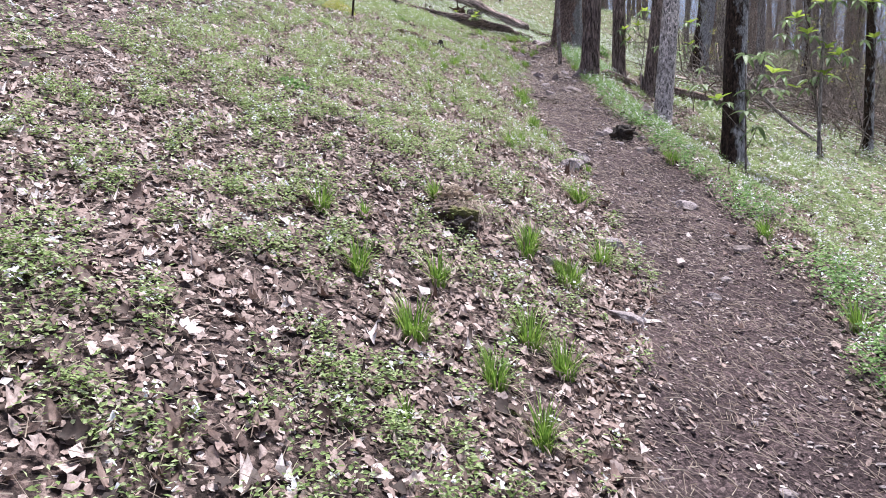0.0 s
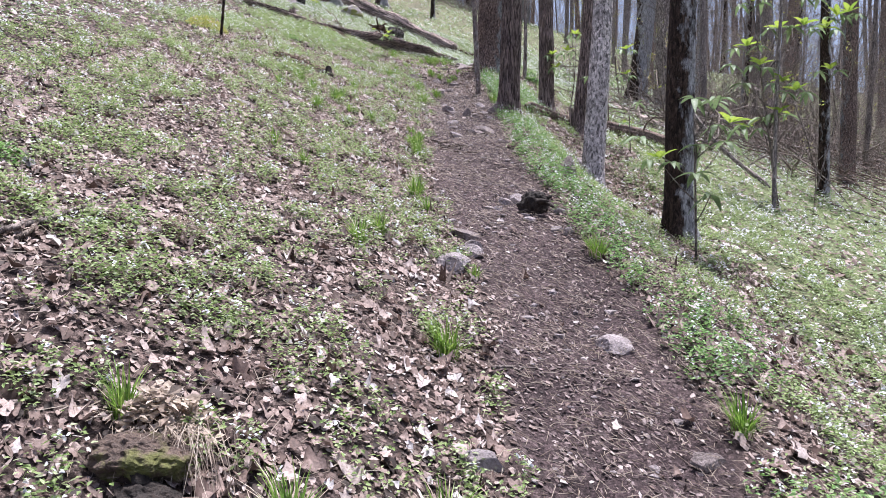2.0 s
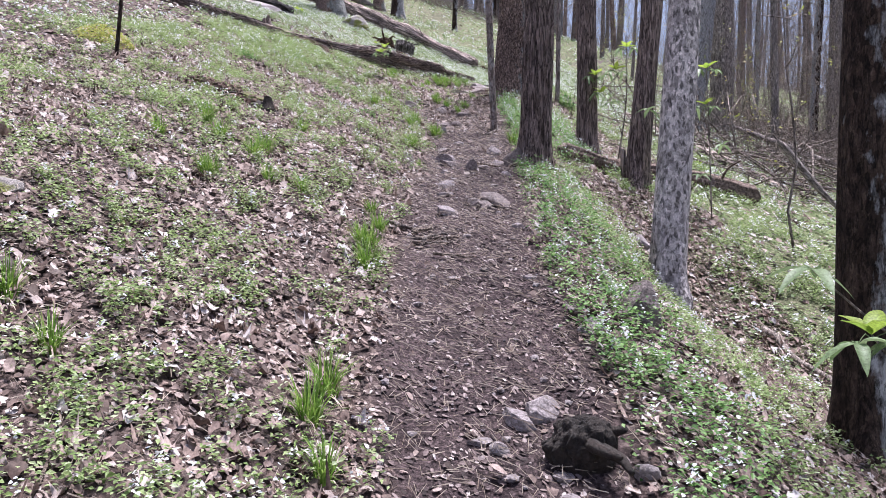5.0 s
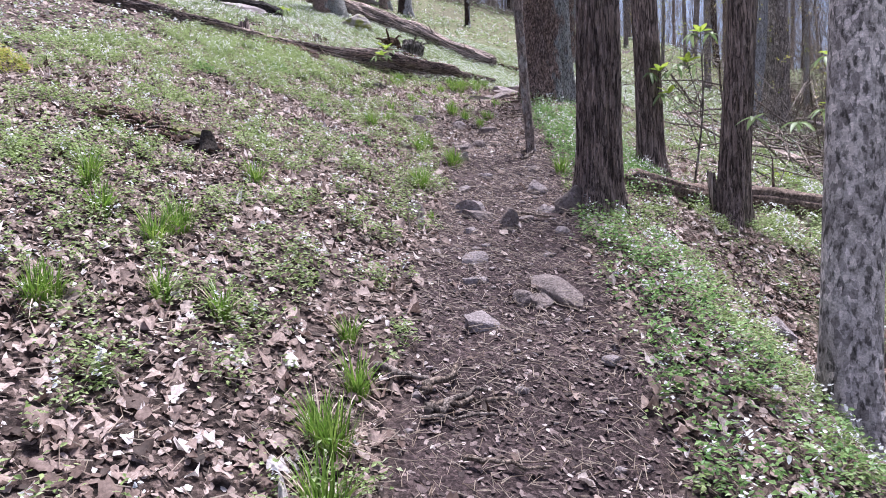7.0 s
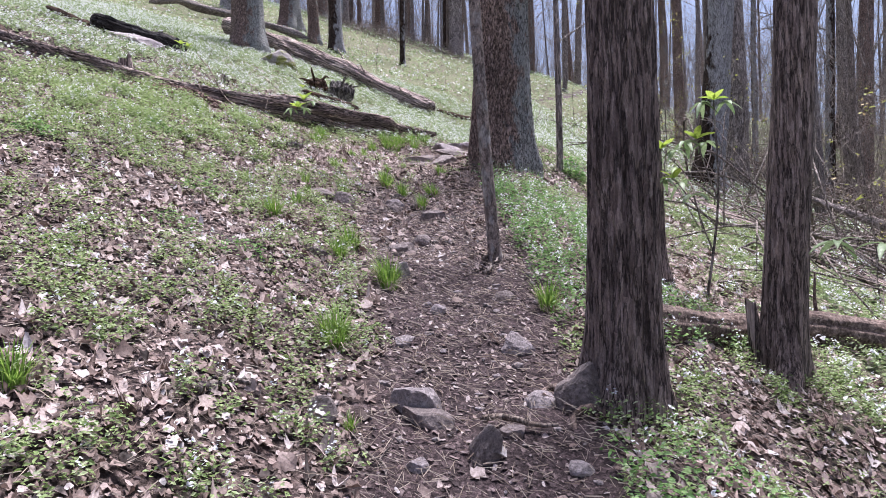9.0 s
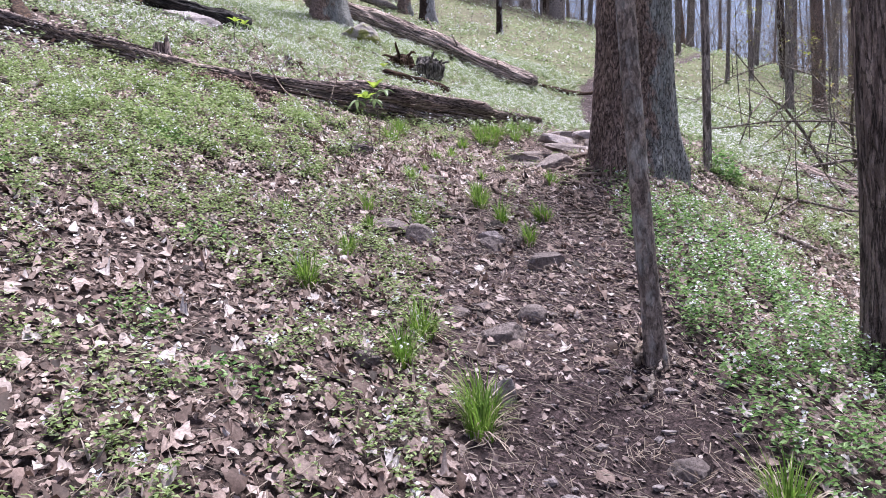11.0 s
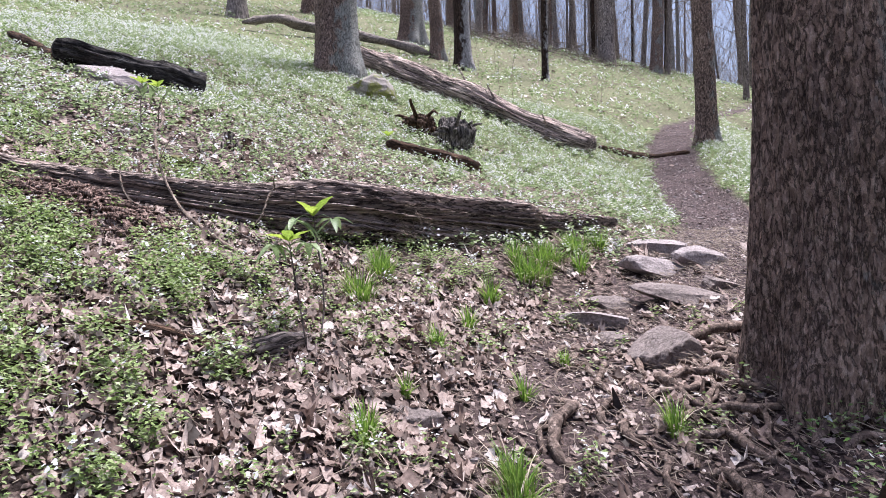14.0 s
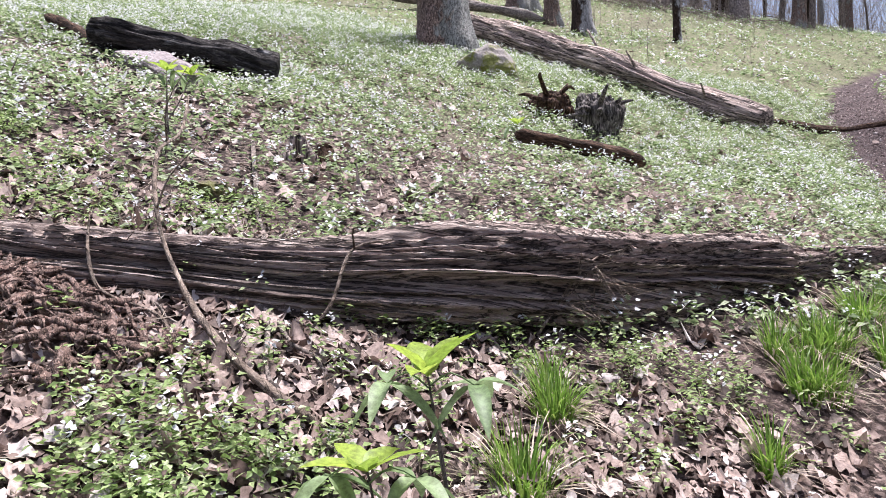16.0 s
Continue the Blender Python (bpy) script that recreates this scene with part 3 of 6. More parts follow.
def far_wood():
    protos = far_prototypes()
    spots = [(0.4, 49.0, 1.9), (2.4, 48.5, 1.15), (5.1, 55.6, 1.4), (3.8, 57.0, 1.3), (9.8, 28.2, 1.0), (11.6, 31.7, 1.3), (13.3, 34.3, 1.2), (-1.2, 54.0, 1.1)]
    spots += [(-0.2, 58.0, 1.1), (5.4, 45.4, 1.2), (8.0, 57.1, 1.2), (-4.3, 55.8, 1.3), (6.6, 23.4, 0.6), (9.9, 29.6, 0.7), (10.9, 23.2, 0.75), (6.2, 26.6, 1.6), (-7.4, 53.3, 1.6), (15.1, 28.9, 1.0), (15.0, 27.6, 1.1), (5.4, 25.6, 0.6)]
    spots += [(6.4, 33.5, 0.6), (8.0, 36.0, 0.8), (7.3, 41.0, 0.6), (9.4, 44.0, 0.9), (10.2, 38.0, 0.7), (9.1, 47.5, 0.8), (11.2, 49.0, 1.0), (5.8, 38.2, 0.45), (8.9, 32.0, 0.5), (7.2, 29.5, 0.45), (10.6, 42.0, 0.6), (12.4, 45.0, 0.9)]
    r = np.random.default_rng(5)
    while len(spots) < 100:
        x, y = r.uniform(8, 60), r.uniform(16, 90)
        if x - trail_x(y) > 7 and x > 4 + 0.2 * y and min(math.hypot(x - a, y - b) for a, b, _ in spots) > 1.5:
            spots.append((x, y, r.uniform(0.6, 1.25)))
    while len(spots) < 178:
        x, y = r.uniform(-38, 30), r.uniform(50, 100)
        if abs(x - trail_x(y)) > 1.6 and min(math.hypot(x - a, y - b) for a, b, _ in spots) > 1.4:
            spots.append((x, y, r.uniform(0.4, 1.0)))
    while len(spots) < 203:
        x, y = r.uniform(-6, 7), r.uniform(49, 57)
        if abs(x - trail_x(y)) > 1.2 and min(math.hypot(x - a, y - b) for a, b, _ in spots) > 0.8:
            spots.append((x, y, r.uniform(0.4, 0.9)))
    while len(spots) < 214:
        x, y = r.uniform(-24, -9), r.uniform(34, 52)
        if min(math.hypot(x - a, y - b) for a, b, _ in spots) > 2.5:
            spots.append((x, y, r.uniform(0.9, 1.6)))
    for n, (x, y, k) in enumerate(spots):
        first = n < len(protos)
        src = protos[n % len(protos)]
        m = Matrix.Translation((x, y, ground_z(x, y) - 0.1)) @ Euler((r.normal(0, 0.03), r.normal(0, 0.03), r.uniform(0, 6.28))).to_matrix().to_4x4()
        ob = src if first else copy_thing(src, m)
        if first:
            ob.matrix_basis = m
        ob.scale = (k, k, r.uniform(0.9, 1.15))


def brush():
    """Tangled brushwood on the lower slope and along the crest."""
    r = np.random.default_rng(17)
    for n in range(380):
        if n < 130:
            x, y = r.uniform(4.5, 15), r.uniform(17, 34)
            if x < 2.6 + 0.13 * y:
                continue
        elif n < 160:
            x, y = r.uniform(-7, 3), r.uniform(47, 55)
        elif n < 215:
            x, y = r.uniform(2.6, 6.5), r.uniform(16, 22)
        elif n < 300:
            x, y = r.uniform(-5.5, 0.5), r.uniform(45.5, 49.0)
        else:
            x, y = r.uniform(3.4, 9.0), r.uniform(17, 26)
        a, length, rise = r.uniform(0, 6.28), r.uniform(0.8, 3.6), r.uniform(0.0, 0.7 if n < 300 else 1.7)
        p = []
        for s in np.linspace(0, 1, 6):
            px, py = x + math.cos(a + s * 0.5) * length * s, y + math.sin(a + s * 0.5) * length * s
            p.append((px, py, ground_z(px, py) + 0.02 + rise * math.sin(3.0 * s) * 0.9 + r.normal(0, 0.04)))
        rad = r.uniform(0.006, 0.026)
        o = np.array(p[0])
        bits = [tube(np.array(p) - o, np.linspace(rad, rad * 0.4, 6), 5)]
        for k in range(3):
            w = r.normal(0, 1, 3) + (0, 0, 0.3)
            bits += branches(np.array(p[2 + k]) - o, w / np.linalg.norm(w), length * 0.3, rad * 0.5, 0, r, 4)
        ob = tagged(new("dead_branch", joined("dead_branch", bits, TWIG)), "dead grey branch in a tangle of brushwood", "branch", "brushwood branches")
        ob.location = o


def shoots():
    """Thin upright shoots with opening buds, scattered through the woods."""
    r = np.random.default_rng(29)
    for n in range(46):
        for _ in range(50):
            x, y = r.uniform(2.4, 13), r.uniform(12, 36)
            if n >= 30:
                x, y = r.uniform(-4.5, 0.5), r.uniform(28, 44)
            if x - trail_x(y) > 1.9 or n >= 30:
                break
        tall, rad = r.uniform(1.4, 4.0), r.uniform(0.006, 0.016)
        if n >= 30:
            tall, rad = r.uniform(0.6, 1.4), 0.006
        ob = tagged(new("shoot"), "thin bare understorey shoot with opening buds", "sapling", "understorey shoots")
        ob.location = (x, y, ground_z(x, y) - 0.03)
        lean = r.normal(0, 0.08, 2)
        stem = [(lean[0] * tall * s * s + r.normal(0, 0.02), lean[1] * tall * s * s, tall * s) for s in np.linspace(0, 1, 7)]
        part("stem", joined("stem", [tube(stem, np.linspace(rad, rad * 0.4, 7), 5)], TWIG), ob)
        pieces, tips = [], []
        for _ in range(9 if n < 30 else 4):
            k = r.integers(2, 7)
            w = r.normal(0, 1, 3) * (1, 1, 0.3) + (0, 0, 0.5)
            got = branches(stem[k], w / np.linalg.norm(w), r.uniform(0.3, 0.8) * tall / 3, rad * 0.5, 1, r, 4)
            pieces += got
            tips += [g[0][-2] for g in got]
        tagged(part("spray", joined("spray", pieces, TWIG), ob), kind="stuff")
        if n < 30:
            tips = np.array(tips)
            v, q = flakes(np.repeat(tips, 3, 0) + r.normal(0, 0.03, (len(tips) * 3, 3)), r, 0.05, 0.025, -0.3, 0.8)
            tagged(part("young_foliage", build("young_foliage", v, [(q, 0)], BUD), ob, "yellow-green opening buds"), kind="stuff")


def flakes(pos, r, length, width, low, high):
    """Small pointed leaves at rows of places: verts and quads."""
    n = len(pos)
    yaw, pitch = r.uniform(0, 6.283, n), r.uniform(low, high, n)
    ln, wd = length * r.uniform(0.6, 1.3, n), width * r.uniform(0.7, 1.25, n)
    a = np.stack([np.cos(yaw) * np.cos(pitch), np.sin(yaw) * np.cos(pitch), np.sin(pitch)], 1)
    b = np.stack([-np.sin(yaw), np.cos(yaw), np.zeros(n)], 1)
    up = np.cross(a, b)
    roll = r.normal(0, 0.5, n)
    b = b * np.cos(roll)[:, None] + up * np.sin(roll)[:, None]
    droop = np.stack([np.zeros(n), np.zeros(n), -0.25 * ln], 1)
    mid = pos + a * (0.45 * ln)[:, None]
    v = np.stack([pos, mid + b * (wd / 2)[:, None], pos + a * ln[:, None] + droop, mid - b * (wd / 2)[:, None]], 1).reshape(-1, 3)
    return v, np.arange(4 * n).reshape(-1, 4)


def thicket():
    """The haze of bare twigs and stems that closes the view through the woods."""
    r = np.random.default_rng(71)
    pieces = []
    while len(pieces) < 14000:
        if len(pieces) < 4400:
            x, y = (r.uniform(7, 60), r.uniform(20, 95)) if r.random() < 0.6 else (r.uniform(9, 26), r.uniform(19, 48))
            if x - trail_x(y) < 7 + 0.05 * y:
                continue
        else:
            x, y = r.uniform(-30, 26), r.uniform(51, 90)
        tall, rad = r.uniform(0.8, 6.0), r.uniform(0.004, 0.016)
        a, lean = r.uniform(0, 6.28), abs(r.normal(0, 0.7))
        z = ground_z(x, y) + r.uniform(0, 5.0) * (r.random() < 0.6)
        p = [(x + math.cos(a + 0.4 * s) * lean * tall * s, y + math.sin(a) * lean * tall * s, z + tall * s) for s in (0, 0.5, 1.0)]
        pieces.append(tube(p, (rad, rad * 0.7, rad * 0.3), 3, close=False))
        if len(pieces) % 2 and len(pieces) < 4400:
            q = [(x + math.cos(a) * tall * 0.45 * s, y + math.sin(a) * tall * 0.45 * s, 0) for s in (0, 0.5, 1.0)]
            q = [(u, v, ground_z(u, v) + 0.05 + 0.5 * r.random()) for u, v, _ in q]
            pieces.append(tube(q, (rad * 2, rad * 1.6, rad), 3, close=False))
    for _ in range(3600):
        x, y = r.uniform(4.5, 18), r.uniform(19, 42)
        if x < 2.2 + 0.14 * y:
            continue
        tall, rad = r.uniform(0.6, 2.6), r.uniform(0.003, 0.012)
        a, lean, z = r.uniform(0, 6.28), abs(r.normal(0, 0.9)), ground_z(x, y) + r.uniform(0, 3.2) * (r.random() < 0.7)
        bow = r.normal(0, 0.3)
        p = [(x + math.cos(a + bow * s) * lean * tall * s, y + math.sin(a + bow * s) * lean * tall * s, z + tall * s * (1 - 0.3 * lean * s)) for s in (0, 0.35, 0.7, 1.0)]
        pieces.append(tube(p, (rad, rad * 0.8, rad * 0.55, rad * 0.3), 3, close=False))
    tagged(new("thicket", joined("thicket", pieces, TWIG)), "haze of bare grey twigs and stems in the far woods", "thicket", kind="stuff")


def brushwood():
    """The low tangle of fallen branches too many to count on the lower slope."""
    r = np.random.default_rng(83)
    pieces = []
    while len(pieces) < 1300:
        x, y = r.uniform(3.4, 17), r.uniform(16, 38)
        if x < 3.6 + 0.13 * y or (r.random() < 0.6 and noise2(np.array([x]), np.array([y]), 0.45, 87, 2)[0] < 0.5):
            continue
        a, length, rad = r.uniform(0, 6.28), r.uniform(0.5, 3.0), r.uniform(0.004, 0.018)
        z0, z1 = r.uniform(0.0, 0.5), r.uniform(0.0, 0.9) * r.random()
        bend = r.normal(0, 0.5)
        p = []
        for s in (0, 0.3, 0.65, 1.0):
            u, v = x + math.cos(a + bend * s) * length * s, y + math.sin(a + bend * s) * length * s
            p.append((u, v, ground_z(u, v) + z0 + (z1 - z0) * s + r.normal(0, 0.04)))
        pieces.append(tube(p, np.linspace(rad, rad * 0.35, 4), 4, close=False))
    tagged(new("brushwood", joined("brushwood", pieces, ROOTWOOD)), "tangle of fallen brown branches on the lower slope", "brushwood", kind="stuff")


far_wood()
brushwood()
brush()
thicket()
shoots()


# ---- roots of the large trees ----
ROOTS = [0]


def root(x0, y0, x1, y1, radius, owner=None):
    """A bare root that arches out of the trail and dives back."""
    owner = owner or big_oak
    ROOTS[0] += 1
    r = np.random.default_rng(ROOTS[0])
    n, span = 12, math.hypot(x1 - x0, y1 - y0)
    pts = []
    for k, s in enumerate(np.linspace(-0.12, 1.12, n)):
        side = 0.12 * span * math.sin(6.0 * s + r.uniform(0, 1))
        x = x0 + (x1 - x0) * s - (y1 - y0) / span * side
        y = y0 + (y1 - y0) * s + (x1 - x0) / span * side
        pts.append((x, y, ground_z(x, y) + radius * (1.1 - 7.0 * (s - 0.5) ** 2) + r.normal(0, radius * 0.15)))
    o = np.array(owner.location)
    v, q, t = tube(np.array(pts) - o, 0.5 * radius * (0.7 + 0.35 * np.sin(np.linspace(0.3, 2.8, n))), 9, 0.4, ROOTS[0])
    part("root", build("root", v, [(q, 0), (t, 0)], ROOTWOOD), owner, "bare weathered root")


root(0.24, 19.07, -0.08, 18.46, 0.052)
root(-0.09, 18.40, 0.08, 17.83, 0.027)
root(0.10, 18.04, 0.21, 17.73, 0.023)
root(-0.28, 18.39, -0.06, 18.20, 0.035)
root(-0.69, 18.23, -0.47, 17.59, 0.044)
root(-0.64, 18.04, -0.64, 17.73, 0.024)
root(-0.49, 18.64, -0.37, 18.24, 0.030)
root(0.36, 17.73, 0.65, 17.87, 0.030)
root(0.31, 17.59, 0.10, 17.76, 0.016)
root(-0.12, 17.64, 0.13, 17.51, 0.035)
root(-0.42, 18.00, -0.28, 17.80, 0.029)
root(-0.28, 17.80, -0.17, 17.52, 0.025)
root(-0.87, 17.87, -0.75, 17.84, 0.023)
root(-0.99, 16.94, -0.80, 17.02, 0.021)
root(-0.82, 17.04, -0.71, 17.13, 0.014)
root(-1.05, 16.75, -0.97, 16.81, 0.022)
root(-0.61, 16.79, -0.45, 16.89, 0.024)
root(-0.77, 17.06, -0.72, 17.30, 0.015)
root(-0.45, 17.11, -0.33, 17.19, 0.017)
root(-0.62, 16.73, -0.49, 16.75, 0.011)
root(-0.11, 19.51, 0.07, 19.12, 0.019)
root(-0.51, 19.61, -0.26, 19.61, 0.028)
root(-0.03, 18.68, 0.06, 19.27, 0.029)
root(-1.02, 18.73, -0.85, 18.90, 0.016)
root(-0.68, 18.86, -0.58, 18.55, 0.020)
root(-0.54, 18.61, -0.43, 18.45, 0.023)
root(-0.40, 18.72, -0.21, 18.55, 0.019)
root(-0.37, 18.48, -0.34, 18.19, 0.015)
root(-0.26, 18.08, -0.01, 18.35, 0.033)
root(-0.02, 18.27, 0.03, 18.00, 0.016)
root(-0.17, 18.37, 0.09, 18.24, 0.011)
root(-0.92, 18.11, -0.79, 17.99, 0.016)
root(-0.65, 18.11, -0.52, 18.03, 0.014)
root(-0.79, 18.48, -0.66, 18.38, 0.014)
root(-1.00, 18.46, -0.92, 18.52, 0.014)
for _k in range(9):
    _a = radians(150 + _k * 31 + 9 * math.sin(_k * 5.0))
    _c, _s = math.cos(_a), math.sin(_a)
    root(0.5 + 0.27 * _c, 18.25 + 0.27 * _s, 0.5 + (0.62 + 0.1 * (_k % 3)) * _c, 18.25 + (0.62 + 0.1 * (_k % 3)) * _s, 0.036)
_r = np.random.default_rng(55)
for _k in range(46):
    _x, _y = _r.uniform(-0.85, 0.3), _r.uniform(17.1, 18.9)
    _a, _l = _r.normal(-1.15, 0.55), _r.uniform(0.15, 0.42)
    root(_x, _y, _x + _l * math.cos(_a), _y + _l * math.sin(_a), _r.uniform(0.012, 0.034))
for _k in range(5):
    _a = radians(185 + _k * 45)
    root(0.62 + 0.13 * math.cos(_a), 13.12 + 0.13 * math.sin(_a), 0.62 + 0.36 * math.cos(_a), 13.12 + 0.36 * math.sin(_a), 0.03, cedar)
root(0.51, 13.53, 0.57, 12.91, 0.045, cedar)
root(1.56, 11.50, 1.42, 11.20, 0.035, lichen_tree)
root(1.75, 11.45, 1.85, 11.10, 0.03, lichen_tree)


# ---- logs and dead wood ----
def log(name, points, radius, mat, label, seed, lift=0.6, seg=40, rings=110, furrow=0.16, taper=(0.9, 0.7), stubs=(), category="log", rough=20.0, sizes=None):
    """A fallen trunk that follows the ground, grooved along its length, with ragged ends."""
    rows = np.array([(x, y, ground_z(x, y) + radius * lift + (more[0] if more else 0.0)) for x, y, *more in points])
    pts = curve_points(rows, rings)
    o = rows[0].copy()
    s = np.linspace(0, 1, rings)
    along = np.interp(s, np.linspace(0, 1, len(sizes)), sizes) if sizes else taper[0] + (taper[1] - taper[0]) * s
    rad = radius * along * (1 + 0.14 * np.sin(9 * s + seed) + 0.08 * np.sin(23 * s + 2 * seed))
    end = np.minimum(s, 1 - s) * rings
    rad = rad * np.clip(0.35 + 0.25 * end, 0, 1)
    v, q, t = tube(pts - o, rad, seg)
    run = np.repeat(np.concatenate([[0], np.cumsum(np.linalg.norm(np.diff(pts, axis=0), axis=1))]), seg)
    ang = np.tile(np.linspace(0, 2 * np.pi, seg, endpoint=False), rings)
    mid = np.repeat(pts - o, seg, 0)
    p = np.stack([np.cos(ang + 0.3 * run) * rough / 6.28, np.sin(ang + 0.3 * run) * rough / 6.28, run * 0.35 + 0.4 * np.sin(run * 1.3)], 1)
    ridge = 1 - np.abs(2 * fbm(p, seed, 4) - 1)
    lump = fbm(np.stack([np.cos(ang), np.sin(ang), run * 1.1], 1), seed + 9, 3) - 0.5
    k = 1 + furrow * 2.6 * (ridge - 0.72) + 0.6 * lump
    v[: len(mid)] = mid + (v[: len(mid)] - mid) * k[:, None]
    lie = Vector(pts[-1] - o).to_track_quat("Z", "Y").to_matrix()
    back = np.array(lie)
    ob = tagged(new(name), label, category)
    ob.matrix_basis = Matrix.Translation(o) @ lie.to_4x4()
    part("stem", build("stem", v @ back, [(q, 0), (t, 0)], mat), ob)
    r = np.random.default_rng(seed)
    for at, length, thick in stubs:
        c = pts[int(at * (rings - 1))] - o
        w = np.array([r.normal(0, 0.5), r.normal(-0.4, 0.4), r.uniform(0.4, 1.0)])
        w /= np.linalg.norm(w)
        line = [c + w * radius * 0.5, c + w * length * 0.5 + r.normal(0, 0.02, 3), c + w * length + r.normal(0, 0.05, 3)]
        part("stub", joined("stub", [tube(curve_points(np.array(line) @ back, 7), np.linspace(thick, thick * 0.35, 7), 7, 0.2, seed)], mat), ob, "broken branch stub")
    return ob


log("fallen_log", ((-0.27, 21.24, 0.02), (-0.58, 20.87, -0.05), (-0.9, 20.48, -0.06), (-0.98, 20.38, -0.05), (-1.3, 20.06, -0.01), (-1.58, 19.79, 0.015), (-2.04, 19.35, 0.025), (-2.45, 19.02, -0.055), (-2.89, 18.78, -0.095), (-3.51, 18.5, -0.12), (-4.06, 18.32, -0.05), (-4.67, 18.2, -0.08), (-5.9, 18.1, -0.05)), 0.145, DEADWOOD,
    "long weathered fallen log with deep grooves lying across the slope", 5, 0.72, 200, 460, 0.5, sizes=(0.25, 0.42, 0.5, 0.86, 0.9, 0.98, 1.08, 0.98, 0.85, 0.78, 0.7, 0.6, 0.55), rough=34.0)
log("fallen_tree", ((-0.42, 26.6, -0.02), (-1.51, 27.2, 0.03), (-2.41, 27.7, 0.06), (-3.45, 28.3, 0.1), (-4.79, 29.1, 0.16), (-6.1, 29.9, 0.2)), 0.2, DEADWOOD,
    "grey fallen trunk propped behind a tree on the slope", 9, 0.7, 60, 220, 0.16, (0.8, 1.2), ((0.3, 0.5, 0.03), (0.12, 0.4, 0.025), (0.42, 0.7, 0.03)))
log("rotting_log", ((-1.62, 22.92, 0.04), (-2.05, 22.7, 0.09), (-2.55, 22.45, 0.08)), 0.075, ROTTEN, "short rotting log among white wildflowers", 11, 0.6, 24, 50)
log("charred_log", ((-4.33, 21.95, 0.04), (-4.7, 21.7, 0.08), (-5.1, 21.45, 0.1), (-5.55, 21.25, 0.12)), 0.12, CHARRED, "blackened charred log beside a pale rock", 13, 0.7, 60, 120, 0.45)
log("mossy_limb", ((-5.6, 21.4, 0.03), (-6.0, 21.6, 0.05), (-6.5, 21.75, 0.08)), 0.055, ROTTEN, "mossy broken limb lying past the charred log", 14, 0.8, 22, 40, 0.16)
log("upper_log", ((-5.1, 36.4), (-6.1, 36.3, 0.15), (-7.2, 35.9, 0.2), (-8.4, 34.9, 0.25), (-8.8, 33.9, 0.35), (-9.4, 33.0, 0.1)), 0.16, GREY, "grey log lying high on the slope", 15, 0.6, 20, 40)
log("crossing_log", ((-0.35, 27.2), (0.4, 27.75), (1.15, 28.0)), 0.06, ROTTEN, "dark log laid across the trail as a step", 17, 0.4, 24, 50)
log("fallen_log", ((0.95, 13.95), (1.5, 14.55), (2.0, 14.95), (2.7, 15.25), (3.6, 15.5)), 0.12, ROOTWOOD, "decaying log beneath the grooved cedar", 19, 0.7, 44, 100, 0.15, (0.8, 1.0), ((0.7, 0.4, 0.02), (0.85, 0.5, 0.02)))
log("fallen_limb", ((2.9, 22.2), (3.2, 21.2), (3.6, 19.8), (4.1, 18.6), (4.7, 17.5)), 0.09, DEADWOOD, "long grey limb fallen down the lower slope", 21, 0.6, 24, 70)
log("fallen_limb", ((4.9, 21.0, 0.5), (6.2, 20.7, 0.4), (8.0, 20.9, 0.3), (10.0, 21.5, 0.3)), 0.07, GREY, "grey limb propped over brushwood", 23, 0.6, 20, 60)
log("fallen_limb", ((3.7, 15.2, 0.9), (4.3, 15.0, 0.35), (4.9, 14.4, 0.0)), 0.045, GREY, "leaning broken limb by the grooved cedar", 25, 0.6, 18, 50)
log("rotten_wood", ((-1.86, 17.6), (-1.78, 17.8), (-1.66, 18.05)), 0.055, DEADWOOD, "crumbling slab of grey bark on dead leaves", 27, 0.4, 24, 40, 0.2)
log("rotten_wood", ((-2.3, 17.5), (-2.1, 17.62), (-1.9, 17.72)), 0.032, ROTTEN, "crumbling brown wood half buried in leaves", 29, 0.3, 24, 40, 0.2)
log("rotten_wood", ((-2.6, 12.62), (-2.25, 12.52), (-1.95, 12.6)), 0.045, ROTTEN, "rotten brown wood with moss on the slope", 31, 0.5, 24, 40, 0.25)


def splinter_heap(x0, x1, y0, y1, count, label, seed):
    """Crumbled heartwood: many thin curved splinters heaped on the slope."""
    r = np.random.default_rng(seed)
    o = np.array([(x0 + x1) / 2, (y0 + y1) / 2, ground_z((x0 + x1) / 2, (y0 + y1) / 2)])
    pieces = []
    for _ in range(count):
        x, y = x0 + (x1 - x0) * r.beta(2, 2), y0 + (y1 - y0) * r.beta(2, 2)
        heap = 0.1 * math.sin(math.pi * (x - x0) / (x1 - x0)) * math.sin(math.pi * (y - y0) / (y1 - y0)) * (0.4 + 1.2 * noise2(np.array([x]), np.array([y]), 5.0, seed, 2)[0])
        a, ln, rad = r.normal(0.4, 1.1), r.uniform(0.03, 0.16), r.uniform(0.003, 0.014)
        p = []
        for s in (-0.5, -0.15, 0.2, 0.5):
            u, v = x + math.cos(a) * ln * s, y + math.sin(a) * ln * s
            p.append((u, v, ground_z(u, v) + r.uniform(0.0, 1.0) * heap * 0.3 + heap * 0.7 + rad + 0.01))
        pieces.append(tube(np.array(p) - o, rad * np.array([0.5, 1.0, 0.9, 0.3]), 6, 0.5, seed))
    ob = tagged(new("rotten_wood", joined("rotten_wood", pieces, CRUMBLED)), label, "rotten wood", kind="stuff")
    ob.location = o


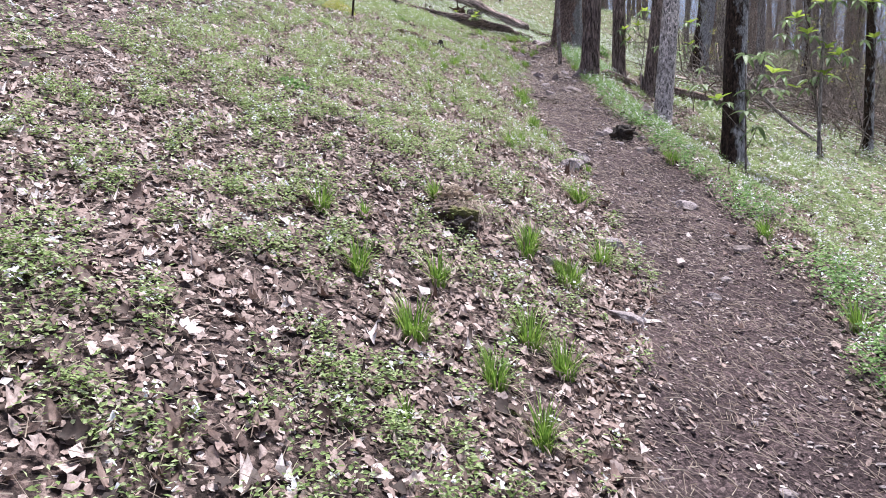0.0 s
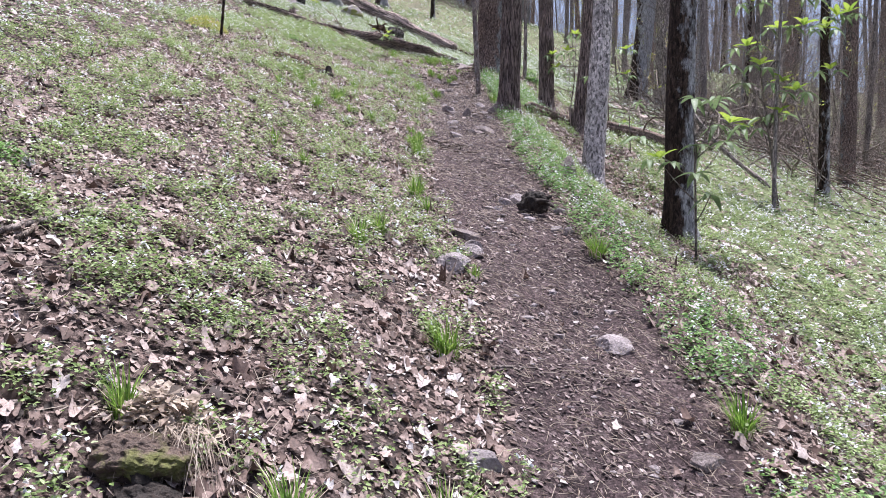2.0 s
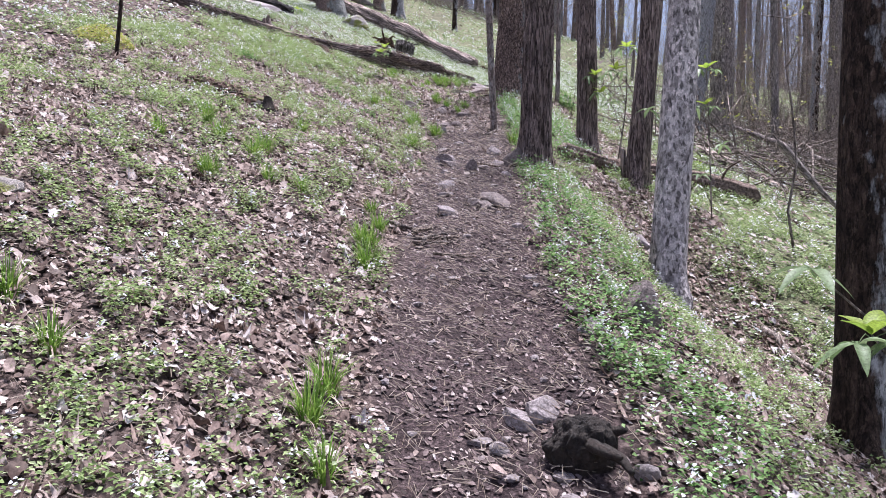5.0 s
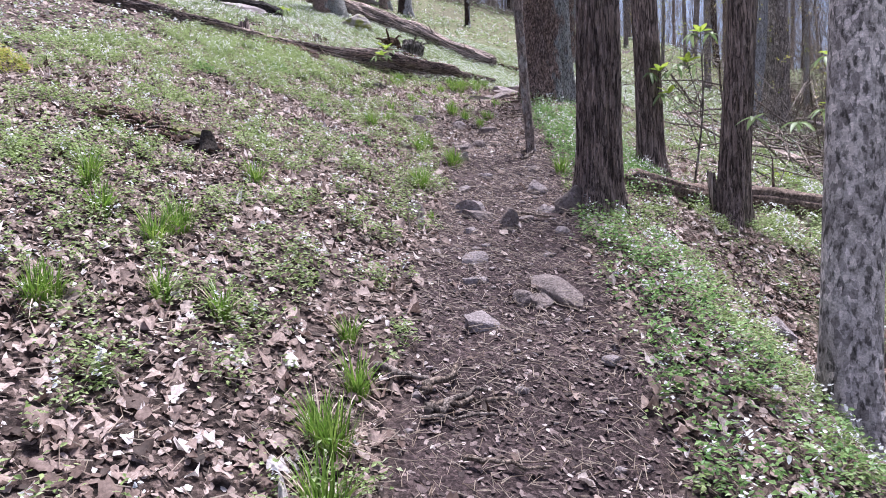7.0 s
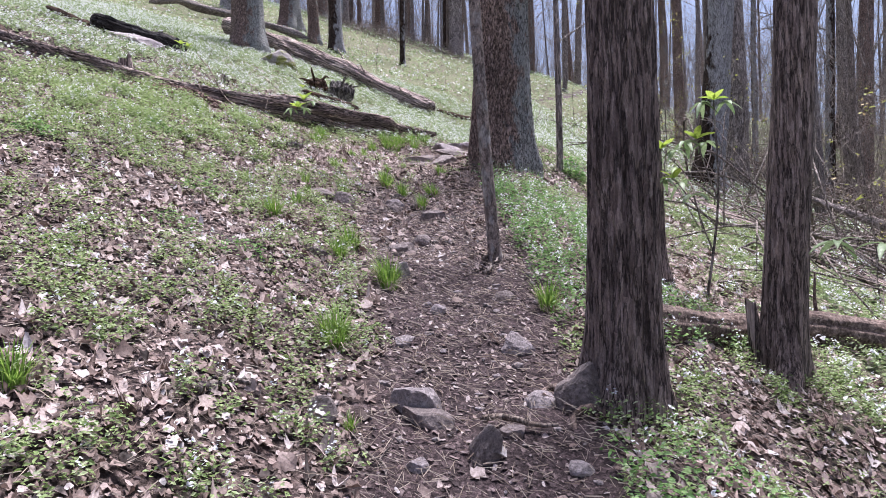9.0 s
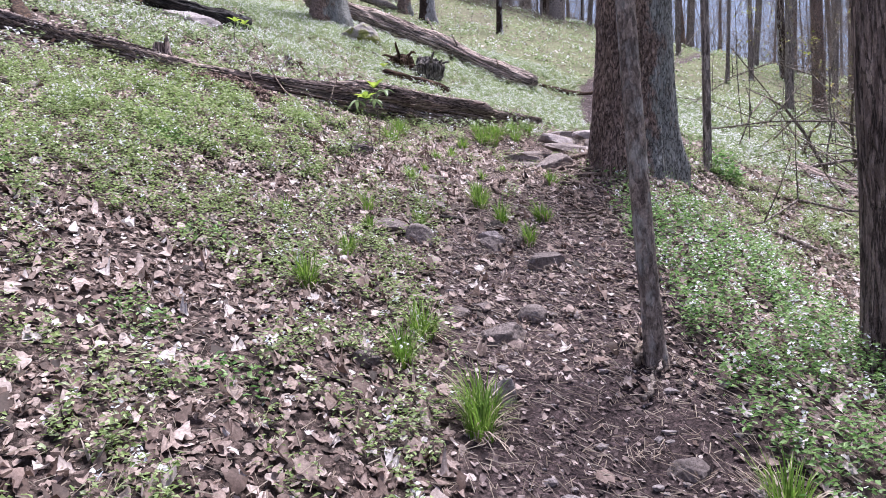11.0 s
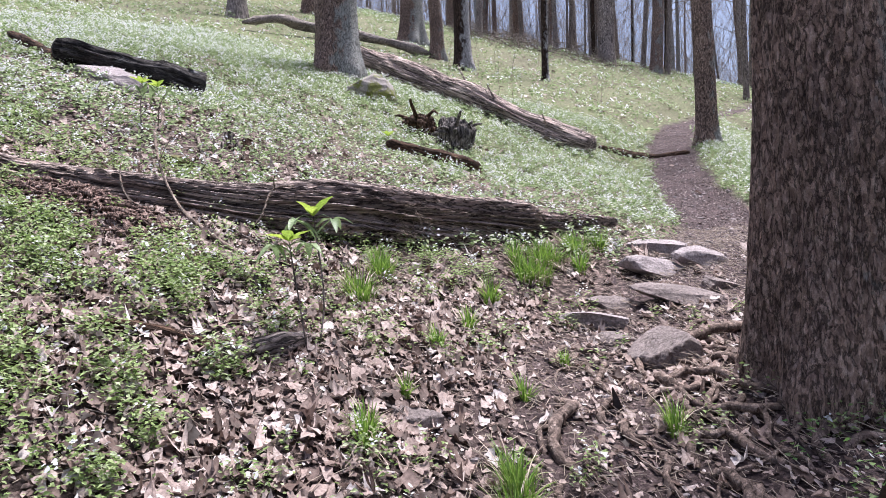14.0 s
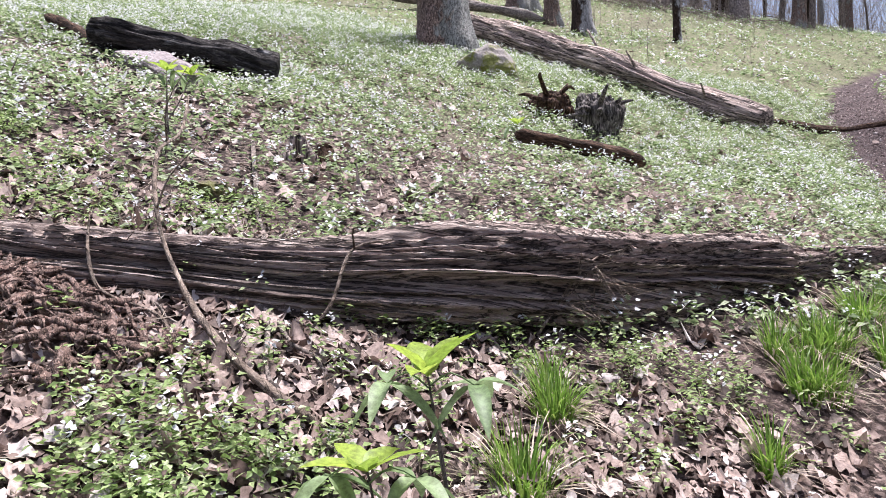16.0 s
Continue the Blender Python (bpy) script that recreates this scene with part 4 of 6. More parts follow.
splinter_heap(-3.7, -2.45, 18.05, 18.62, 420, "crumbled reddish wood heaped beside the long log", 333)
splinter_heap(-2.75, -1.9, 12.35, 12.95, 220, "crumbling brown wood heap on the slope", 335)
log("pale_stick", ((2.25, 8.35), (2.08, 7.95), (1.95, 7.5), (1.8, 7.0), (1.72, 6.7)), 0.02, STICKWOOD, "bleached curved stick on the lower slope", 35, 0.8, 14, 50, 0.06)
log("fallen_log", ((-5.2, 18.5), (-6.2, 19.6), (-7.5, 20.7)), 0.08, ROTTEN, "dark mossy log on the upper slope", 37, 0.5, 24, 50)


def stump(x, y, radius, tall, mat, label, seed, lean=(0.1, -0.1)):
    """A broken stump with a splintered top."""
    me = trunk_mesh(radius, tall, mat, seed, lean, flare=0.7, furrow=0.2, count=10, seg=40, rings=26, taper=0.35, seen=tall * 0.8, lobes=3)
    top = np.array([v.co.z for v in me.vertices]).max()
    r = np.random.default_rng(seed)
    cut = r.uniform(0.4, 1.0, 8)
    for v in me.vertices:
        if v.co.z > 0:
            a = math.atan2(v.co.y, v.co.x) / 6.2832 * 8 % 8
            v.co.z *= cut[int(a)] * (1 - a % 1) + cut[(int(a) + 1) % 8] * (a % 1)
    ob = tagged(new("stump"), label, "stump")
    ob.location = (x, y, ground_z(x, y))
    part("wood", me, ob)
    v, q, t = tube([(0, 0, -0.1), (lean[0] * tall * 0.4, lean[1] * tall * 0.4, tall * 0.42)], [radius * 0.9, radius * 0.7], 14, 0.3, seed)
    part("heartwood", build("heartwood", v, [(q, 0), (t, 0)], ROTTEN), ob, "dark rotten core")


stump(-1.88, 12.62, 0.055, 0.13, CLOD_OR_SHADE, "small dark splintered stump on the slope", 61)
stump(-3.85, 18.55, 0.1, 0.3, DEADWOOD, "pale splintered stump behind the long log", 63)
stump(-3.21, 20.30, 0.06, 0.14, DEADWOOD, "small grey stump among wildflowers", 69)
stump(-3.11, 20.40, 0.06, 0.12, ROTTEN, "small brown stump among wildflowers", 71)
stump(-2.02, 18.30, 0.045, 0.09, CLOD_OR_SHADE, "tiny black stump in dead leaves", 73)
stump(1.76, 14.45, 0.045, 0.42, DEADWOOD, "narrow broken stub beside the grooved cedar", 75, (-0.12, 0.0))


# ---- stones ----
STONES = [0]


def stone(x, y, wide, tall, kind, deep=None, turn=None, label=""):
    """A rough stone bedded in the ground."""
    STONES[0] += 1
    n = STONES[0]
    r = np.random.default_rng(1000 + n)
    bm = bmesh.new()
    bmesh.ops.create_icosphere(bm, subdivisions=4 if wide > 0.16 or kind in "bc" else 3, radius=1.0)
    co = np.array([v.co for v in bm.verts])
    for _ in range(13 if tall < 0.4 * wide else 10):  # split faces
        w = r.normal(0, 1, 3)
        w /= np.linalg.norm(w)
        over = np.maximum(0, co @ w - (r.uniform(0.4, 0.8) if tall < 0.4 * wide else r.uniform(0.5, 0.85)))
        co -= over[:, None] * w
    rugged = 2.6 if kind in "bc" or label.startswith("grey up") else 1.0  # crumbled wood and earth
    co *= (1 + 0.22 * rugged * (fbm(co * 1.7 + n, n, 4) - 0.5) + 0.16 * rugged * (fbm(co * 5.0 + n, n + 3, 4) - 0.5))[:, None]
    if tall < 0.42 * wide:  # a flat-topped slab
        co[:, 2] = np.where(co[:, 2] > 0.42, 0.42 + 0.25 * (co[:, 2] - 0.42), co[:, 2]) * 1.25
    co *= (wide * 0.62, (deep or wide * r.uniform(0.6, 0.95)) * 0.62, tall * 0.85)
    for v, c in zip(bm.verts, co):
        v.co = c
    me = bpy.data.meshes.new("stone")
    bm.to_mesh(me)
    bm.free()
    mat, words = {"g": (STONE_PALE, "rough pale grey stone bedded in the trail soil"), "d": (STONE_DARK, "rough dark grey stone bedded in the trail soil"),
                  "m": (STONE_MOSS, "mossy grey stone half buried in leaves"), "b": (HUMUS, "brown mossy hump of rotten wood and soil"), "c": (CLOD_OR_SHADE, "dark earthy root clod at the trail edge")}[kind]
    me.materials.append(mat)
    ob = tagged(new("stone" if kind != "c" else "clod_or_shade", me), label or words, "stone" if kind != "c" else "clod")
    ob.location = (x, y, ground_z(x, y) + tall * 0.08)
    ob.rotation_euler = (radians(r.normal(12, 6)), radians(r.normal(8, 5)), radians(turn if turn is not None else r.uniform(-40, 40)))
    return ob


stone(0.89, 6.14, 0.28, 0.09, 'g')
stone(0.11, 7.30, 0.17, 0.08, 'g')
stone(0.41, 8.55, 0.15, 0.06, 'g')
stone(0.18, 5.07, 0.15, 0.09, 'g')
stone(0.25, 4.53, 0.11, 0.04, 'd')
stone(1.06, 5.21, 0.13, 0.06, 'd')
stone(-0.21, 4.25, 0.26, 0.08, 'm', 0.2)
stone(0.69, 4.46, 0.08, 0.04, 'g')
stone(0.76, 7.85, 0.08, 0.05, 'g')
stone(0.14, 7.39, 0.14, 0.10, 'g')
stone(0.01, 7.00, 0.21, 0.09, 'g')
stone(0.09, 7.68, 0.23, 0.07, 'd')
stone(0.27, 8.41, 0.08, 0.03, 'g')
stone(1.04, 9.54, 0.25, 0.21, 'd')
stone(0.49, 8.60, 0.16, 0.08, 'g')
stone(0.83, 8.22, 0.08, 0.06, 'g')
stone(0.34, 8.36, 0.07, 0.04, 'g')
stone(0.58, 8.08, 0.09, 0.04, 'g')
stone(0.77, 9.28, 0.13, 0.06, 'g')
stone(0.83, 7.78, 0.07, 0.06, 'g')
stone(-0.06, 11.22, 0.22, 0.07, 'g', 0.2, 10)
stone(0.3, 11.58, 0.16, 0.07, 'd', 0.36, 35)
stone(0.2, 11.5, 0.12, 0.05, 'd', 0.14, 10)
stone(0.14, 11.50, 0.13, 0.07, 'd')
stone(-0.15, 12.01, 0.15, 0.06, 'g')
stone(-0.15, 11.72, 0.14, 0.04, 'g')
stone(0.45, 10.84, 0.07, 0.03, 'g')
stone(-0.18, 12.89, 0.20, 0.08, 'd')
stone(0.28, 13.05, 0.13, 0.08, 'g')
stone(1.57, 12.44, 0.22, 0.11, 'g')
stone(0.04, 12.62, 0.12, 0.14, 'd')
stone(-0.21, 12.98, 0.20, 0.14, 'g')
stone(-0.57, 12.83, 0.11, 0.09, 'd')
stone(0.47, 13.05, 0.21, 0.19, 'd')
stone(0.25, 13.58, 0.16, 0.09, 'g')
stone(-0.31, 13.66, 0.10, 0.05, 'g')
stone(0.37, 12.55, 0.08, 0.04, 'g')
stone(-0.20, 12.57, 0.08, 0.06, 'g')
stone(0.15, 12.80, 0.11, 0.05, 'd')
stone(0.23, 14.30, 0.12, 0.07, 'd')
stone(-0.14, 14.09, 0.09, 0.06, 'g')
stone(-0.41, 15.22, 0.18, 0.11, 'd')
stone(-0.22, 16.20, 0.19, 0.13, 'd')
stone(-0.27, 15.49, 0.14, 0.08, 'd')
stone(-0.65, 15.49, 0.12, 0.05, 'd')
stone(-0.56, 16.62, 0.16, 0.08, 'g')
stone(-0.91, 14.70, 0.11, 0.09, 'd')
stone(-0.38, 14.69, 0.11, 0.11, 'g')
stone(-1.00, 16.43, 0.17, 0.09, 'd')
stone(-0.54, 15.58, 0.10, 0.05, 'd')
stone(-1.19, 16.40, 0.32, 0.08, 'd')
stone(-1.01, 16.34, 0.20, 0.11, 'd')
stone(-0.56, 16.51, 0.16, 0.08, 'd')
stone(-1.11, 17.73, 0.20, 0.07, 'd')
stone(-1.02, 17.13, 0.20, 0.05, 'd')
stone(-3.75, 25.8, 0.7, 0.4, "m", 0.5, 10, "mossy boulder beside the fallen trunk")
stone(-4.85, 21.15, 1.1, 0.26, "g", 0.3, -30, "pale flat rock below the charred log")
stone(-1.22, 1.50, 0.22, 0.1, "m", 0.2, 5, "moss-covered stone in dead leaves")
stone(-2.02, 9.03, 0.2, 0.08, "m", 0.18, 20)
# near-black lumps: the shade under root lips, put in as dark solid shapes
stone(-0.87, 16.90, 0.18, 0.07, "c", 0.1, 10, "soil lump coloured near-black for the shade beneath a root lip")
stone(-1.04, 16.78, 0.14, 0.06, "c", 0.1, -10, "soil lump coloured near-black for the shade beneath a root lip")
stone(-0.55, 16.84, 0.14, 0.06, "c", 0.1, 0, "near-black lump standing in for the shaded hollow under a looping root")
for _x, _y, _w, _k in ((-2.4, 12.75, 0.36, "b"), (-2.15, 12.75, 0.34, "b"), (-2.0, 12.6, 0.2, "c"), (-2.55, 12.6, 0.22, "b"), (-2.28, 12.58, 0.24, "c")):
    stone(_x, _y, _w, _w * 0.4, _k, _w * 0.8, None, "mossy heap of crumbling brown wood on the slope")
stone(-3.20, 19.57, 0.24, 0.1, "b", 0.2, 0, "mossy brown hump among wildflowers")


# the stones wedged in the bank by the massive tree
stone(-0.14, 18.64, 0.26, 0.16, "d", 0.32, 25, "rough grey boulder bedded among bare roots")
stone(-0.5, 19.25, 0.42, 0.1, "g", 0.34, 8, "round flat-topped pale stone in the bank")
stone(0.08, 19.5, 0.56, 0.1, "d", 0.26, -6, "flat split slab wedged above the roots")
stone(0.0, 20.3, 0.55, 0.12, "g", 0.4, 18, "broad pale slab lying at the trail bend")
stone(0.3, 20.4, 0.38, 0.15, "g", 0.3, 40, "tilted pale slab leaning on another")
stone(0.08, 20.95, 0.5, 0.16, "g", 0.42, -25, "pale broken slab beside the trail")
stone(0.3, 19.75, 0.3, 0.07, "d", 0.22, 20, "small flat slab tucked beneath larger ones")
stone(-0.38, 18.95, 0.22, 0.07, "d", 0.16, -12, "small flat stone among bare roots")
stone(-0.35, 19.55, 0.3, 0.06, "d", 0.2, 10, "thin flat stone half sunk in soil")
stone(0.15, 3.95, 0.24, 0.07, "g", 0.2, 15, "flat grey slab at the trail edge")


def root_wad(x, y, wide, tall, mat, label, seed, count=9):
    """The torn-up foot of a tree: a rugged lump with snapped roots."""
    r = np.random.default_rng(seed)
    bm = bmesh.new()
    bmesh.ops.create_icosphere(bm, subdivisions=5, radius=1.0)
    co = np.array([v.co for v in bm.verts])
    co *= (0.75 + 0.55 * (fbm(co * 1.9 + seed * 0.37, seed, 3) - 0.4) + 0.3 * (fbm(co * (7.0, 7.0, 2.0) + seed, seed + 1, 3) - 0.5))[:, None]
    co *= (wide * 0.6, wide * 0.45, tall * 0.8)
    for v, c in zip(bm.verts, co):
        v.co = c + (0, 0, tall * 0.3)
    me = bpy.data.meshes.new("lump")
    bm.to_mesh(me)
    bm.free()
    me.materials.append(mat)
    ob = tagged(new("root_wad"), label, "stump")
    ob.location = (x, y, ground_z(x, y))
    part("lump", me, ob)
    for _ in range(count):
        a = r.uniform(0, 6.28)
        w = np.array([math.cos(a), math.sin(a) - 0.4, r.uniform(-0.3, 0.7)])
        p0 = np.array([0, 0, tall * 0.45]) + w * wide * 0.2
        p1 = p0 + w * wide * r.uniform(0.25, 0.45)
        p2 = p1 + (w + r.normal(0, 0.5, 3)) * wide * 0.15
        part("root", joined("root", [tube(curve_points([p0, p1, p2], 7), np.linspace(0.03, 0.01, 7), 7, 0.25, seed)], mat), ob, "snapped root")


root_wad(-0.84, 4.42, 0.32, 0.11, HUMUS, "mossy brown hump capped with dry grass", 407, 0)
# solid dark lump in place of the shade inside the hollow below the grass
root_wad(-0.76, 4.28, 0.2, 0.08, CLOD_OR_SHADE, "near-black lump for the shaded hollow beneath dry grass", 409, 3)
root_wad(0.62, 8.3, 0.24, 0.17, CLOD_OR_SHADE, "dark earthy root clod at the trail edge", 405, 4)
root_wad(-2.18, 24.35, 0.5, 0.44, GREYWOOD, "grey upturned wood lump with torn roots", 401)
root_wad(-2.68, 24.55, 0.5, 0.26, ROTTEN, "mossy brown root wad half fallen apart", 403, 5)


# ---- sticks ----
STICKS = [0]


def stick(x0, y0, x1, y1, radius, arch=0.0, mat=None, label="thin bleached stick lying on the litter"):
    STICKS[0] += 1
    radius *= 0.75
    r = np.random.default_rng(3000 + STICKS[0])
    pts = []
    for s in np.linspace(0, 1, 9):
        x, y = x0 + (x1 - x0) * s + r.normal(0, 0.012), y0 + (y1 - y0) * s + r.normal(0, 0.012)
        pts.append((x, y, ground_z(x, y) + radius + 0.02 + arch * math.sin(math.pi * s)))
    o = np.array(pts[0])
    pieces = [tube(np.array(pts) - o, radius * np.linspace(1.1, 0.6, 9), 7, 0.15, STICKS[0])]
    if STICKS[0] % 3 == 0:
        w = np.array([r.normal(), r.normal(), 0.35])
        pieces += branches(np.array(pts[5]) - o, w / np.linalg.norm(w), 0.45 * math.hypot(x1 - x0, y1 - y0), radius * 0.5, 0, r, 4)
    ob = tagged(new("stick", joined("stick", pieces, mat or (STICKWOOD if STICKS[0] % 2 else TWIG))), label, "stick")
    ob.location = o


stick(-1.74, 5.28, -1.74, 5.83, 0.015)
stick(0.23, 5.77, 0.44, 5.86, 0.012)
stick(-1.92, 4.88, -1.83, 5.08, 0.010)
stick(-1.80, 5.23, -1.69, 5.84, 0.019)
stick(-2.74, 4.77, -2.43, 4.49, 0.013)
stick(-1.31, 2.34, -1.14, 2.41, 0.011)
stick(-1.12, 2.40, -0.98, 2.54, 0.008)
stick(-0.22, 10.47, -0.03, 10.63, 0.020)
stick(-0.78, 7.36, -1.09, 8.19, 0.007)
stick(2.34, 11.55, 2.45, 10.31, 0.032)
stick(-0.22, 10.52, 0.08, 10.59, 0.016)
stick(-0.81, 7.69, -0.79, 8.01, 0.006)
stick(-0.89, 9.12, -0.57, 9.17, 0.013)
stick(2.51, 11.15, 2.64, 9.95, 0.024)
stick(-0.09, 10.22, 0.19, 10.17, 0.012)
stick(-0.43, 10.69, -0.23, 10.67, 0.021)
stick(-0.26, 10.57, -0.12, 10.79, 0.021)
stick(-0.24, 10.44, 0.02, 10.49, 0.011)
stick(0.06, 12.84, 0.31, 12.80, 0.018)
stick(0.94, 11.09, 1.67, 12.33, 0.019)
stick(1.02, 11.05, 1.77, 12.28, 0.021)
stick(-0.97, 12.58, -0.85, 12.85, 0.020)
stick(-0.87, 12.27, -0.98, 12.57, 0.011)
stick(-0.42, 12.67, -0.28, 12.47, 0.009)
stick(-0.25, 13.43, -0.09, 13.16, 0.008)
stick(-1.16, 13.12, -1.29, 13.65, 0.007)
stick(0.15, 14.96, 0.22, 15.30, 0.019)
stick(1.90, 17.07, 2.32, 16.06, 0.020)
stick(1.65, 15.73, 1.51, 13.90, 0.013)
stick(1.70, 15.31, 2.06, 14.29, 0.013)
stick(-2.62, 17.03, -2.21, 16.21, 0.017)
stick(-3.43, 20.19, -2.17, 18.38, 0.016)
stick(-1.29, 16.09, -1.07, 16.15, 0.014)
stick(-0.76, 16.11, -0.50, 16.33, 0.012)
stick(-0.62, 15.87, -0.55, 16.04, 0.012)
stick(0.16, 14.69, 0.26, 15.01, 0.015)
stick(-0.09, 17.05, 0.23, 16.92, 0.014)
stick(1.53, 17.86, 1.77, 17.66, 0.031)
stick(-0.14, 17.15, 0.35, 17.03, 0.014)
stick(-0.10, 17.04, -0.02, 16.94, 0.013)
stick(-2.20, 16.32, -2.50, 16.74, 0.013)
stick(-0.40, 16.52, -0.35, 16.87, 0.027)
stick(-3.45, 18.48, -3.50, 18.82, 0.012)
stick(-2.64, 18.90, -2.21, 18.69, 0.013)
stick(-3.22, 18.90, -2.89, 18.67, 0.010)
stick(-2.89, 18.67, -2.59, 18.60, 0.009)
stick(-1.78, 19.62, -1.59, 20.38, 0.009)
stick(-2.55, 18.85, -2.78, 19.42, 0.011)
stick(-3.45, 18.44, -3.53, 18.79, 0.012)
stick(-2.73, 17.96, -2.98, 18.34, 0.008)
stick(-1.41, 25.89, -1.37, 26.73, 0.028)
stick(-6.30, 20.77, -7.18, 22.09, 0.020)

log("leaning_branch", ((-2.09, 18.48, 0.02), (-2.25, 18.5, 0.03), (-2.42, 18.54, 0.05), (-2.66, 18.68, 0.06), (-2.82, 18.76, 0.2), (-2.98, 18.95, 0.34), (-3.12, 19.25, 0.33), (-3.35, 19.6, 0.36)), 0.0105, STICKWOOD,
    "long pale branch lying over the weathered log", 81, 0.9, 12, 90, 0.08, (1.2, 0.5), ((0.6, 0.22, 0.004), (0.78, 0.25, 0.004)), "branch")
log("leaning_branch", ((-2.55, 18.5, 0.02), (-2.68, 18.58, 0.03), (-2.85, 18.55, 0.05), (-2.97, 18.62, 0.1), (-3.02, 18.68, 0.2)), 0.007, STICKWOOD, "thin bleached branch drooping off the weathered log", 83, 0.9, 10, 40, 0.05, (1.0, 0.6), (), "branch")
log("leaning_branch", ((-2.35, 18.78, -0.01), (-2.28, 18.88, 0.1), (-2.26, 19.0, 0.25), (-2.15, 19.1, 0.31)), 0.006, STICKWOOD, "curved twig propped against the weathered log", 85, 0.9, 10, 40, 0.05, (1.0, 0.6), ((0.7, 0.2, 0.004),), "branch")




def twig_spray(x, y, lift, seed):
    """A fallen spray of fine twigs caught on the log."""
    r = np.random.default_rng(seed)
    a, b = np.array([-0.12, -0.22, -lift]), np.array([0.05, 0.0, 0.06])
    pieces = [tube(curve_points([a, (a + b) / 2 + (0, 0, 0.02), b, b + (0.1, 0.05, 0.03)], 9), np.linspace(0.006, 0.003, 9), 6)]
    for _ in range(22):
        p = a + (b - a) * r.uniform(0.35, 1.1)
        w = np.array([r.uniform(0.1, 1.0), r.uniform(-0.5, 0.2), r.uniform(-0.9, 0.5)])
        pieces += branches(p, w / np.linalg.norm(w), r.uniform(0.1, 0.22), 0.0022, 1, r, 4)
    ob = tagged(new("twig_spray", joined("twig_spray", pieces, STICKWOOD)), "spray of fine pale twigs caught on the log", "twigs")
    ob.location = (x, y, ground_z(x, y) + lift)


twig_spray(-1.62, 19.6, 0.2, 431)

def clump(x, y, wide, tall, mat, label, seed, size=0.016, count=900):
    """A low cushion of tiny leaves."""
    r = np.random.default_rng(seed)
    a, d, h = r.uniform(0, 6.283, count), np.sqrt(r.random(count)), r.random(count) ** 0.6
    px, py = wide / 2 * d * np.cos(a), wide / 2 * d * np.sin(a) * 0.8
    pz = tall * h * (1 - 0.75 * d * d) - 0.2836 * px + 0.3088 * py
    v, q = flakes(np.stack([px, py, pz], 1), r, size, size * 0.6, -0.3, 0.9)
    ob = tagged(new("low_plant", build("low_plant", v, [(q, 0)], mat, False)), label, "plant", kind="stuff")
    ob.location = (x, y, ground_z(x, y))


clump(-3.75, 13.10, 0.6, 0.2, BUD, "low yellow-green mossy shrub on the upper slope", 91, 0.03, 1400)
clump(-1.30, 5.89, 0.26, 0.09, STRAW, "small dry straw-coloured cushion on the slope", 92)
clump(-2.35, 6.10, 0.3, 0.1, LUSH, "dark green leafy plant on the slope", 93, 0.035, 260)
clump(-0.82, 4.56, 0.3, 0.16, STRAW, "skirt of dry grass hanging over a hollow", 94, 0.05, 400)
clump(1.45, 19.30, 0.36, 0.3, LUSH, "leafy green plant at the foot of a slender sapling", 95, 0.06, 260)
clump(3.20, 17.20, 0.5, 0.12, YOUNG, "bright green seedling patch on the lower slope", 96, 0.05, 160)
clump(-2.62, 16.40, 0.3, 0.1, LUSH, "leafy green plant in dead leaves", 97, 0.03, 300)
clump(-1.75, 14.45, 0.34, 0.1, LUSH, "leafy green plant in dead leaves", 101, 0.03, 110)
clump(-1.25, 14.20, 0.3, 0.09, LUSH, "leafy green plant in dead leaves", 102, 0.03, 110)
clump(-1.88, 15.33, 0.3, 0.1, LUSH, "leafy green plant in dead leaves", 103, 0.03, 110)
clump(-3.00, 15.20, 0.34, 0.1, LUSH, "leafy green plant in dead leaves", 98, 0.03, 300)


# ---- buckeye saplings ----
def leaflet(base, way, up, length, width, fold, droop):
    """One veined leaflet: a folded, drooping blade of 7 rows."""
    side = np.cross(way, up)
    side /= np.linalg.norm(side)
    nrm = np.cross(side, way)
    rows = []
    for s in np.linspace(0, 1, 8):
        w = width * 0.5 * (math.sin(math.pi * min(1.0, s**0.75)) ** 0.8 + 0.02) * (1.0 if s < 0.98 else 0.15)
        c = base + way * length * s - np.array([0, 0, 1]) * droop * length * s * s
        rip = 0.06 * w * math.cos(s * 60)
        rows += [c - side * w + nrm * (fold * w + rip), c, c + side * w + nrm * (fold * w - rip)]
    q = [(3 * i + j, 3 * i + j + 1, 3 * i + j + 4, 3 * i + j + 3) for i in range(7) for j in (0, 1)]
    return np.array(rows), np.array(q)


def palm_leaf(ob, at, size, droop, r, young, tilt=0.3):
    """A fan of five to seven leaflets on one stalk."""
    a0 = r.uniform(0, 6.28)
    vs, qs, n = [], [], 0
    count = 5
    for k in range(count):
        a = a0 + k * 6.283 / count + r.normal(0, 0.15)
        w = np.array([math.cos(a), math.sin(a), tilt + r.normal(0, 0.3)])
        w /= np.linalg.norm(w)
        v, q = leaflet(np.array(at, float), w, np.array([0, 0, 1.0]), size * r.uniform(0.75, 1.1), size * (0.36 if young else 0.3), r.uniform(0.2, 0.6), droop)
        vs.append(v), qs.append(q + n)
        n += len(v)
    part("leaf", build("leaf", np.vstack(vs), [(np.vstack(qs), 0)], YOUNG if young else OLDER), ob, "bright yellow-green palmate leaf" if young else "drooping green palmate leaf")


